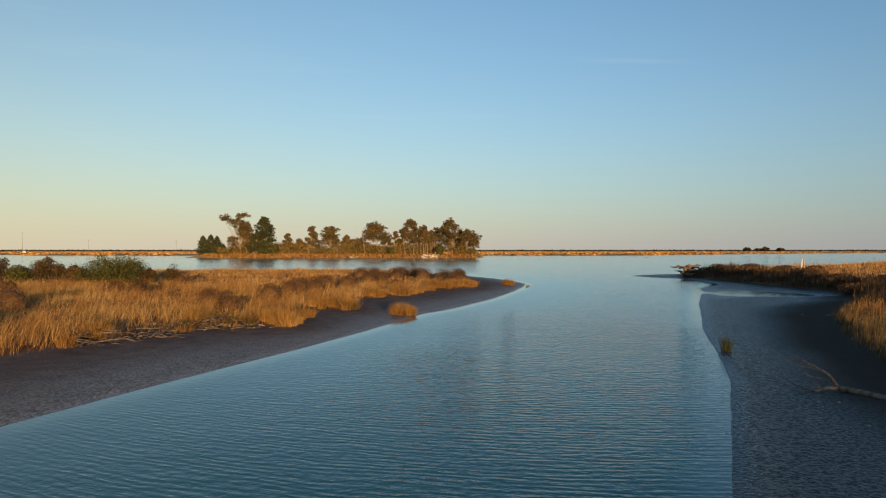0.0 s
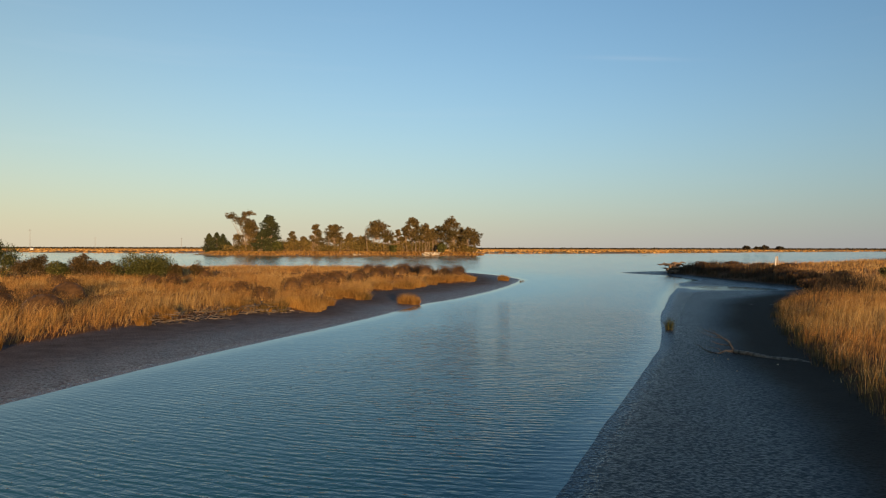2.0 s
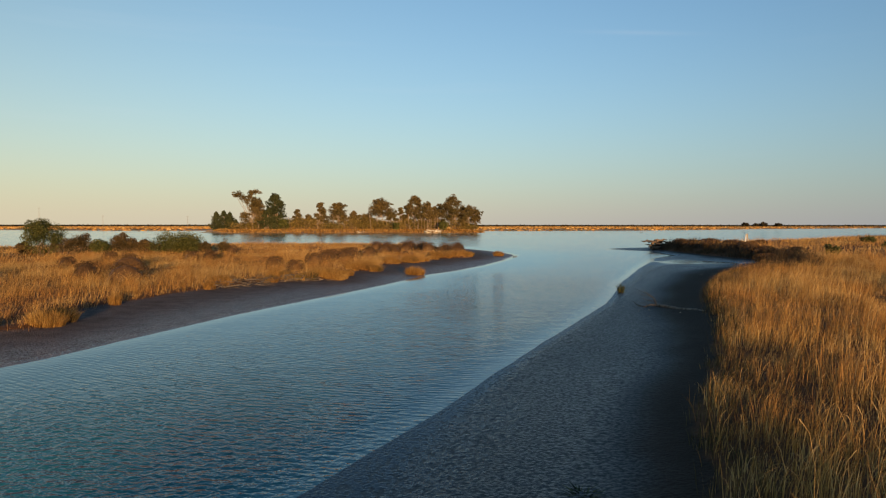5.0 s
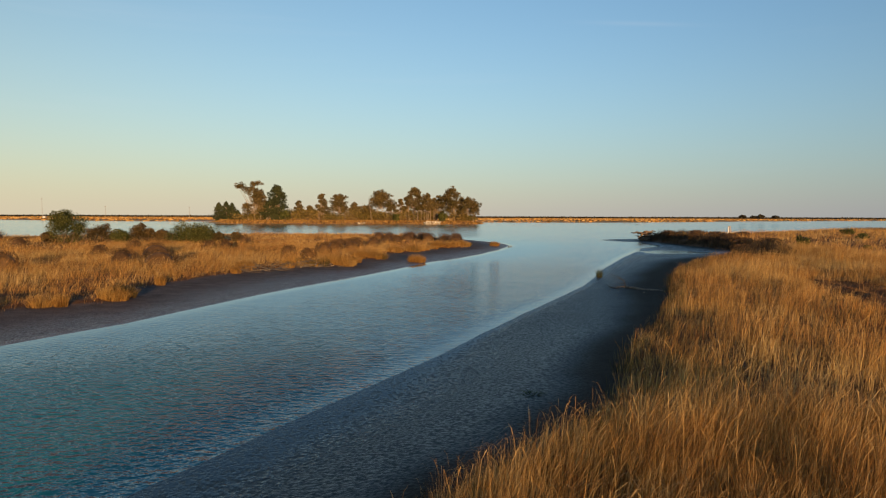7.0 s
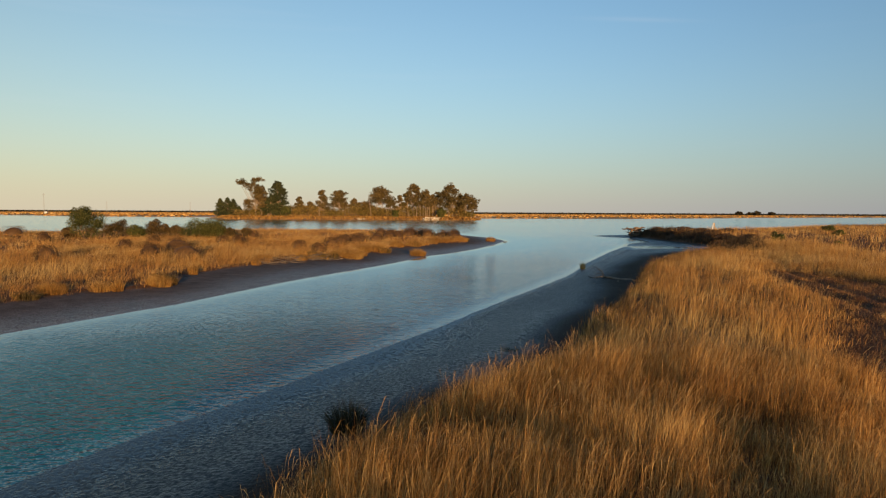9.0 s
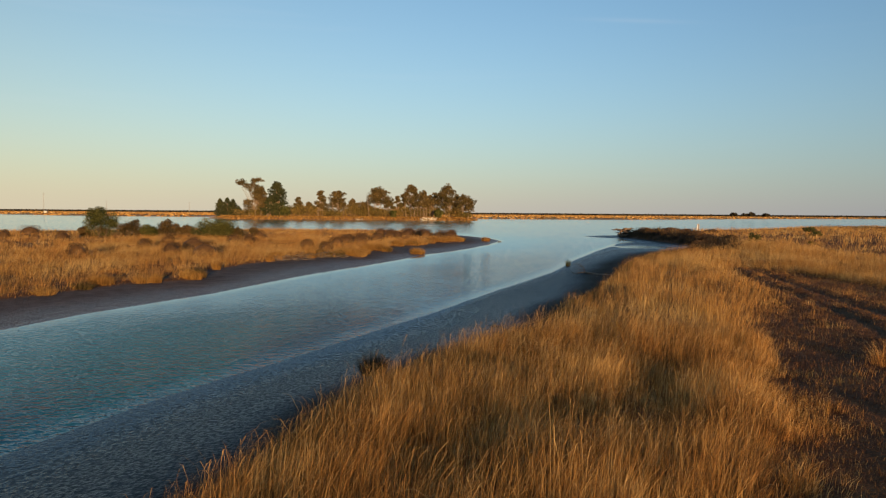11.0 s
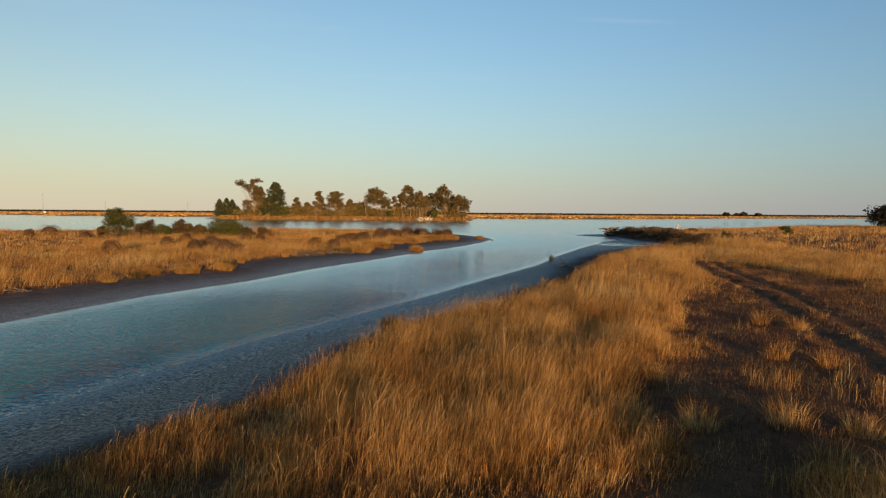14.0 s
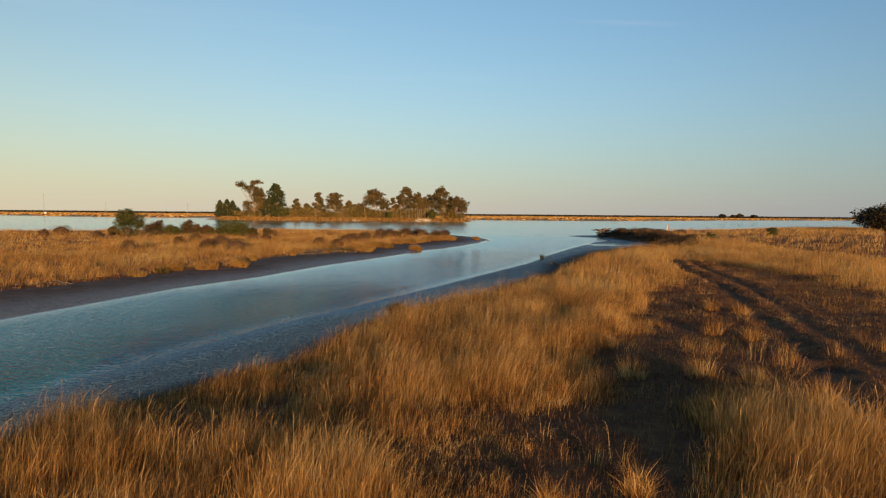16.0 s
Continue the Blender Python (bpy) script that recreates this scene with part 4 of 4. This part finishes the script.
def gum(px, top, wide, deep, rng, label, lobes=7, y=360.0, trunks=1, mat=None, extra=()):
    """A tall gum: pale forked trunk and an open crown of separate leaf clumps."""
    d = y - 4.9
    x, zt = isle_point(px, top, d)
    w, low = wide / 1117.7 * d, isle_point(px, top + deep * 0.92, d)[1]
    z = float(height(np.array([x]), np.array([y]))[0])
    e = base("gum_tree", x, y, z, label, "tree", "trees on the island")
    trunk, crown = Geo(), Geo()
    tops = []
    for i in range(lobes):
        a = i * 2.4 + rng.normal(0, 0.5)
        f = min(1.0, (i + rng.uniform(0.2, 0.8)) / lobes)
        rr = w * rng.uniform(0.15, 0.24)
        q = max(0.0, 0.56 * w * math.sqrt(max(0.0, 1 - (f * 0.97) ** 2)) - 0.8 * rr) * rng.uniform(0.45, 1.0)
        zz = low + (zt - rr * 0.5 - low) * f
        tops.append((q * math.cos(a), q * math.sin(a), zz - z, rr))
    for ex, ey, er in extra:
        tx, tz = isle_point(ex, ey, d)
        tops.append((tx - x, rng.normal(0, 1), tz - z, er / 1117.7 * d))
    split = max((low - z) * 0.8, 1.2)
    for i in range(trunks):
        bx = (i - (trunks - 1) / 2) * w * 0.22 + rng.normal(0, 0.4)
        tube(trunk, bent(rng, (bx, 0, -0.3), (bx * 1.3, rng.normal(0, .5), split + (zt - z - split) * 0.5), 4, 0.15), [0.34, 0.29, 0.24, 0.18, 0.1], 7)
    for cx_, cy_, cz_, rr in tops:
        c = (cx_, cy_, cz_)
        tube(trunk, bent(rng, (cx_ * 0.25, cy_ * 0.25, min(split, cz_ * 0.7)), c, 3, 0.25), [0.2, 0.15, 0.1, 0.04], 5)
        leaves(crown, rng, lobe(rng, 300, c, (rr, rr, rr * 0.62), 0.2), 0.40)
        for _ in range(3):
            d_ = rng.normal(0, 1, 3)
            d_ /= np.linalg.norm(d_)
            k_ = np.array(c) + d_ * rr * np.array((1.1, 1.1, 0.7))
            leaves(crown, rng, lobe(rng, 50, k_, (rr * .42, rr * .42, rr * .26), 0.2), 0.36)
    part("trunk", trunk, M_BARK_GUM, e, "pale forked gum trunk")
    part("crown", crown, mat or M_LEAF_GUM, e)
    return e


def conifer(px, top, wide, rng, label, y=362.0, ragged=0.25):
    d = y - 4.9
    x, zt = isle_point(px, top, d)
    z = float(height(np.array([x]), np.array([y]))[0])
    h, w = zt - z, wide / 1117.7 * d
    e = base("conifer_tree", x, y, z, label, "tree", "trees on the island")
    trunk, crown = Geo(), Geo()
    tube(trunk, bent(rng, (0, 0, -0.3), (0, 0, h * 0.92), 4, 0.06), [0.35, 0.28, 0.2, 0.12, 0.03], 7)
    for i in range(46):
        f = (i / 46) ** 1.1
        zz = h * (0.06 + 0.9 * f)
        q = 0.5 * w * (1 - f) ** 0.75 * rng.uniform(1 - ragged, 1 + ragged) + 0.15
        a = i * 2.4 + rng.normal(0, 0.3)
        tip = (q * math.cos(a), q * math.sin(a), zz + 0.1 * q)
        tube(trunk, [(0, 0, zz), tip], [0.07, 0.02], 4)
        pts = np.array([0, 0, zz]) + (np.array(tip) - np.array([0, 0, zz])) * rng.uniform(0.25, 1.05, (70, 1)) + rng.normal(0, 0.22 + 0.05 * q, (70, 3))
        leaves(crown, rng, pts, 0.42)
    part("trunk", trunk, M_BARK, e)
    part("crown", crown, M_LEAF_PINE, e)
    return e


ri = np.random.default_rng(41)
for px, top, w in ((369, 417, 26), (383, 415, 27), (394, 418, 22), (404, 432, 18)):
    conifer(px, top, w, ri, "small dark-green conifer at the island's end", 366)
gum(441, 391, 50, 48, ri, "large old gum with a dense brown-green crown and outlying high limbs", 24, 352, 4, None, ((411, 385, 9), (405, 388, 6), (418, 391, 8), (441, 381, 9), (433, 384, 7), (424, 397, 9), (430, 391, 8)))
gum(477, 386, 42, 62, ri, "tall broad dark-green cypress among gums", 34, 352, 2, M_LEAF_PINE, ((476, 388, 7),))
gum(464, 412, 34, 38, ri, "dark-green cypress at the foot of taller trees", 16, 350, 2, M_LEAF_PINE)
gum(518, 413, 26, 30, ri, "small dark gum between taller trees", 9, 358, 2)
gum(540, 422, 26, 22, ri, "small rounded gum in the scrub", 8, 360, 2)
gum(622, 417, 28, 24, ri, "small gum behind taller crowns", 9, 362, 2)
gum(722, 404, 22, 34, ri, "slim gum between tall neighbours", 8, 360, 2)
gum(771, 407, 26, 32, ri, "slim gum in the row of trunks", 9, 361, 2)
gum(822, 408, 26, 34, ri, "gum filling the gap between two crowns", 9, 362, 2)
gum(560, 399, 30, 42, ri, "slender gum with an open crown", 12, 354, 2)
gum(595, 400, 44, 36, ri, "gum with a broad crown over pale trunks", 16, 354, 3)
gum(645, 421, 40, 24, ri, "low rounded gum behind the scrub", 10, 362, 2)
gum(672, 393, 52, 32, ri, "spreading umbrella-crowned gum over tall pale trunks", 18, 356, 4)
gum(694, 418, 24, 18, ri, "young gum under a taller crown", 6, 352, 3)
gum(709, 409, 20, 30, ri, "thin young gum with a sparse crown", 8, 358, 2)
gum(735, 387, 36, 42, ri, "tall gum with a high domed crown", 16, 356, 3)
gum(758, 400, 38, 32, ri, "gum with a ragged crown over a row of trunks", 14, 354, 4)
gum(782, 402, 26, 36, ri, "gum standing close to its neighbours", 10, 360, 2)
gum(804, 388, 50, 48, ri, "large dense gum with a domed crown", 22, 354, 2)
gum(838, 407, 48, 30, ri, "leaning gum with a wide flat crown at the island's end", 16, 350, 2)
for px in (735, 741, 747, 753, 759, 765, 771, 777, 684, 690, 698):
    x, _ = isle_point(px, 0, 347)
    g_, hh_ = Geo(), ri.uniform(7, 10)
    tube(g_, bent(ri, (0, 0, -0.3), (ri.normal(0, .3), 0, hh_), 4, 0.1), [0.24, 0.21, 0.18, 0.13, 0.05], 6)
    c_ = Geo()
    leaves(c_, ri, lobe(ri, 160, (0, 0, hh_), (1.7, 1.7, 1.2), 0.3), 0.5)
    e_ = base("gum_tree", x, 352 + ri.uniform(-2, 3), float(height(np.array([x]), np.array([352.0]))[0]), "thin young gum with a bare pale trunk", "tree", "trees on the island")
    part("trunk", g_, M_BARK_GUM, e_)
    part("crown", c_, M_LEAF_GUM, e_)
for px, top, w, y in ((491, 426, 26, 346), (788, 431, 18, 344), (700, 434, 14, 344)):
    x, zt = isle_point(px, top, y - 4.9)
    bush("green_bush", x, y, w / 1117.7 * y, zt, M_LEAF_GREEN, "rounded green bush at the foot of the island trees", ri, 900, 0.5, "bushes on the island")
for px, top, w, y in ((508, 430, 30, 350), (530, 430, 34, 350), (560, 432, 36, 352), (615, 430, 40, 350), (640, 426, 46, 358), (655, 432, 36, 356), (672, 436, 30, 350), (720, 430, 34, 352), (745, 432, 34, 350), (770, 431, 30, 352), (815, 432, 40, 348),
                      (838, 440, 26, 346), (585, 439, 36, 347), (425, 436, 44, 350), (448, 428, 40, 350), (690, 440, 40, 346)):
    x, zt = isle_point(px, top, y - 4.9)
    bush("scrub_bush", x * (y + 7) / y, y + 7, 1.6 * w / 1117.7 * y, zt + ri.uniform(0.0, 1.8), M_LEAF_OLIVE, "olive-brown scrub under the island trees", ri, 1500, 0.42, "scrub on the island")


# ---------------------------------------------------------------- far shore
for px, d, top in ((1333, 820, 437.5), (1365, 830, 436.5), (1392, 830, 438.5), (1352, 860, 440)):
    bush("far_bush", (px - 784) / 1117.7 * d, d + 4.9, 13 / 1117.7 * d, 4.4 + (442.3 - top) / 1117.7 * d, M_LEAF_DARK, "dark bush on the far shore against the sky", ri, 250, 1.6, "bushes on the far shore")
rf = np.random.default_rng(3)
scrub = Geo()
sx, sy = rf.uniform(-1000, 1100, 9000), rf.uniform(900, 1300, 9000)
leaves(scrub, rf, np.stack([sx, sy, height(sx, sy) + rf.uniform(0.1, 1.6, 9000)], 1), 2.6)
thing("far_scrub", scrub, M_LEAF_DARK, "belt of dark low scrub along the far land", "scrub", kind="stuff")
for x, y, top in ((-337.5, 520, 19.0), (-284, 520, 12.4), (-213, 520, 12.0)):
    z = float(height(np.array([x]), np.array([y]))[0])
    e = base("mast", x, y, z, "thin grey steel mast on the far shore", "mast", "masts on the far shore")
    g1, g2 = Geo(), Geo()
    tube(g1, [(0, 0, -0.2), (0, 0, top - z)], [0.20, 0.10], 6)
    tube(g2, [(-0.9, 0, (top - z) * 0.93), (0.9, 0, (top - z) * 0.93)], [0.09, 0.09], 5)
    part("pole", g1, M_METAL, e)
    part("crossarm", g2, M_METAL, e)


# ---------------------------------------------------------------- driftwood, marker
def branch_mess(name, x, y, z, n, span, rng, mat, label, along=(1.0, 0.4), category="driftwood", thick=0.05, rise=0.35, turn=0.7, reach=0.28):
    e = base(name, x, y, z, label, category)
    for i in range(n):
        geo = Geo()
        t = rng.uniform(-0.5, 0.5)
        c = np.array([along[0] * t * span + rng.normal(0, 0.25), along[1] * t * span + rng.normal(0, 0.25), rng.uniform(0.0, rise)])
        a = math.atan2(along[1], along[0]) + rng.normal(0, turn)
        L = rng.uniform(0.3, 1.0) * span * reach
        q = c + np.array([math.cos(a) * L, math.sin(a) * L, rng.normal(0, 0.12)])
        q[2] = max(q[2], 0.01)
        r = thick * rng.uniform(0.35, 1.0)
        tube(geo, bent(rng, c, q, 4, 0.05 * L), [r, r * .9, r * .75, r * .55, r * .25], 5)
        if rng.random() < 0.6:
            k = c + (q - c) * 0.6
            tube(geo, bent(rng, k, k + np.array([rng.normal(0, .3), rng.normal(0, .3), rng.uniform(-0.1, .3)]) * L * 0.6, 2, 0.03), [r * .5, r * .4, r * .15], 4)
        part("branch", geo, mat, e, smooth=True)
    return e


rd = np.random.default_rng(77)
branch_mess("driftwood_pile", -13.2, 35.2, 0.20, 110, 9.0, rd, M_DRIFT, "tangle of bleached driftwood branches along the mud bank", (0.5, 0.86), thick=0.034, rise=0.65, turn=1.4, reach=0.17)
branch_mess("driftwood_pile", -10.4, 38.0, 0.18, 14, 3.4, rd, M_DRIFT, "bleached driftwood branches lying on the mud bank", (0.7, 0.5), thick=0.07)
branch_mess("driftwood_pile", -24.6, 1.0, 0.25, 16, 3.0, rd, M_DRIFT, "scattered driftwood sticks under the grassy bank", (0.6, 0.9))
branch_mess("driftwood_pile", 39.0, 103, 0.35, 46, 9.0, rd, M_BARK, "heap of dark driftwood logs on the spit's end", (0.5, 0.8), thick=0.26, rise=1.5)
branch_mess("driftwood_pile", -5.0, 338, 0.35, 24, 9.0, rd, M_WHITEWOOD, "bleached white driftwood logs on the island shore", (1.0, 0.1), thick=0.45, rise=1.3)
branch_mess("driftwood_pile", -45.0, 336, 0.2, 8, 5.0, rd, M_WHITEWOOD, "pale driftwood on the island shore", (1.0, 0.1), thick=0.25, rise=0.6)


def fallen_tree():
    e = base("fallen_branch", 13.6, 20.8, 0.08, "bare forked fallen branch lying on dark mud", "driftwood")
    g = Geo()
    tube(g, bent(rd, (0.0, 0.2, 0.10), (-1.5, 3.0, 0.13), 6, 0.04), [0.10, .125, .12, .11, .10, .09, .08], 8)
    part("trunk", g, M_DRIFT, e, smooth=True)
    fork, crook = (-1.5, 3.0, 0.12), (-1.45, 3.6, 0.42)
    for a, b_, c, r in ((fork, crook, (-1.9, 5.7, .82), .065), (crook, (-1.55, 4.6, .6), (-1.6, 5.3, .82), .026), (crook, (-1.7, 4.2, .52), (-2.2, 5.2, .75), .024), ((-1.48, 3.4, .3), (-1.8, 4.0, .3), (-2.1, 4.4, .34), .028),
                        (fork, (-2.4, 3.2, .06), (-2.3, 5.1, .12), .06), ((-1.9, 3.1, .1), (-2.1, 3.4, .2), (-2.3, 4.1, .28), .022), ((-0.1, 0.4, .10), (0.5, 0.6, .06), (1.0, 0.8, .05), .022)):
        g = Geo()
        pts = bent(rd, a, b_, 3, 0.025) + bent(rd, b_, c, 3, 0.04)[1:]
        k = len(pts)
        tube(g, pts, [r * (1 - 0.85 * i / (k - 1)) for i in range(k)], 6)
        part("limb", g, M_DRIFT, e, smooth=True)


fallen_tree()
branch_mess("driftwood_log", 24, 44.8, 0.08, 5, 3.0, rd, M_DRIFT, "grey log half sunk in the mud flat", (1.0, -0.3), thick=0.12, rise=0.15)


def beacon():
    x, y = 47.3, 86.4
    z = float(height(np.array([x]), np.array([y]))[0])
    e = base("channel_marker", x, y, z, "white wooden A-frame channel marker in the grass", "marker")
    h = 3.25 - z
    for sx_, mat in ((-0.25, M_PAINT), (0.25, M_TAN)):
        g = Geo()
        tube(g, [(sx_, 0, -0.2), (sx_ * 0.38, 0, h)], [0.11, 0.08], 4)
        part("leg", g, mat, e)
    g = Geo()
    tube(g, [(-0.17, -0.1, h * 0.96), (0.17, -0.1, h * 0.96)], [0.05, 0.05], 4)
    part("crosspiece", g, M_TAN, e)


beacon()


# ---------------------------------------------------------------- small far things
def hut(x, y):
    z = float(height(np.array([x]), np.array([y]))[0])
    e = base("hut", x, y, z, "small white hut on the far shore", "hut")
    w, d, h, r = 1.2, 0.9, 1.5, 0.5
    g = Geo()
    g.add([(-w, -d, -.3), (w, -d, -.3), (w, d, -.3), (-w, d, -.3), (-w, -d, h), (w, -d, h), (w, d, h), (-w, d, h)], [(0, 1, 5, 4), (1, 2, 6, 5), (2, 3, 7, 6), (3, 0, 4, 7)])
    part("wall", g, M_PAINT, e)
    g = Geo()
    o = 0.15
    g.add([(-w - o, -d - o, h), (w + o, -d - o, h), (w + o, 0, h + r), (-w - o, 0, h + r), (w + o, d + o, h), (-w - o, d + o, h)], [(0, 1, 2, 3), (3, 2, 4, 5)])
    g.add([(-w - o, -d - o, h - .08), (w + o, -d - o, h - .08), (w + o, 0, h + r - .08), (-w - o, 0, h + r - .08), (w + o, d + o, h - .08), (-w - o, d + o, h - .08)], [(3, 2, 1, 0), (5, 4, 2, 3)])
    part("roof", g, M_PAINT, e)


hut(-341, 528)
for x, y, r, h in ((112, 343, 1.6, 1.9), (150, 335, 2.6, 1.6), (205, 300, 1.2, 1.8), (-335, 400, 1.0, 1.8)):
    tussock("water_snag", x, y, r, h, 120, M_DARKRUSH, "small dark snag standing out of the lagoon", "snag", rt, 0.3, "snags in the lagoon", 0.3, 0.4)

branch_mess("driftwood_log", 9.7, 79.3, 0.06, 2, 2.2, rd, M_DRIFT, "short dark log beside a rush clump on the mud tip", (1.0, -0.2), thick=0.14, rise=0.1)

# pale stones on the wet mud
for i in range(7):
    x, y = 11.0 + rd.normal(0, 0.7), 22.4 + rd.normal(0, 1.2)
    g = Geo()
    r = rd.uniform(0.02, 0.045)
    ring = [(r * 1.4 * math.cos(a) * rd.uniform(.8, 1.1), r * math.sin(a) * rd.uniform(.8, 1.1), 0) for a in np.linspace(0, 2 * math.pi, 9)[:-1]]
    g.add([(px_, py_, -0.03) for px_, py_, _ in ring] + [(px_ * .6, py_ * .6, r * .5) for px_, py_, _ in ring], [(k, (k + 1) % 8, 8 + (k + 1) % 8, 8 + k) for k in range(8)], [tuple(range(8, 16))])
    ob = thing("stone", g, M_TAN, "small pale stone on the dark wet mud", "stone", "stones on the mud", smooth=True)
    ob.location = (x, y, float(height(np.array([x]), np.array([y]))[0]) + 0.01)

# rain water standing in the wheel ruts
M_PUDDLE = bark_material("muddy_puddle_water", (0.03, 0.028, 0.028), (0.05, 0.045, 0.042), 2.0, 0.75)
for x, y, r in ((10.7, -23.0, .45), (10.1, -25.0, .5)):
    a = np.linspace(0, 2 * math.pi, 19)[:-1]
    q = r * (0.7 + 0.6 * rd.random(18))
    g = Geo().add(np.stack([0.34 * q * np.cos(a) + 0.3 * q * np.sin(a), 1.3 * q * np.sin(a), np.zeros(18)], 1), [tuple(range(18))])
    ob = thing("puddle", g, M_PUDDLE, "small puddle standing in a wheel rut", "puddle", "puddles in the ruts")
    ob.location = (x, y, float(height(np.array([x]), np.array([y]))[0]) + 0.025)
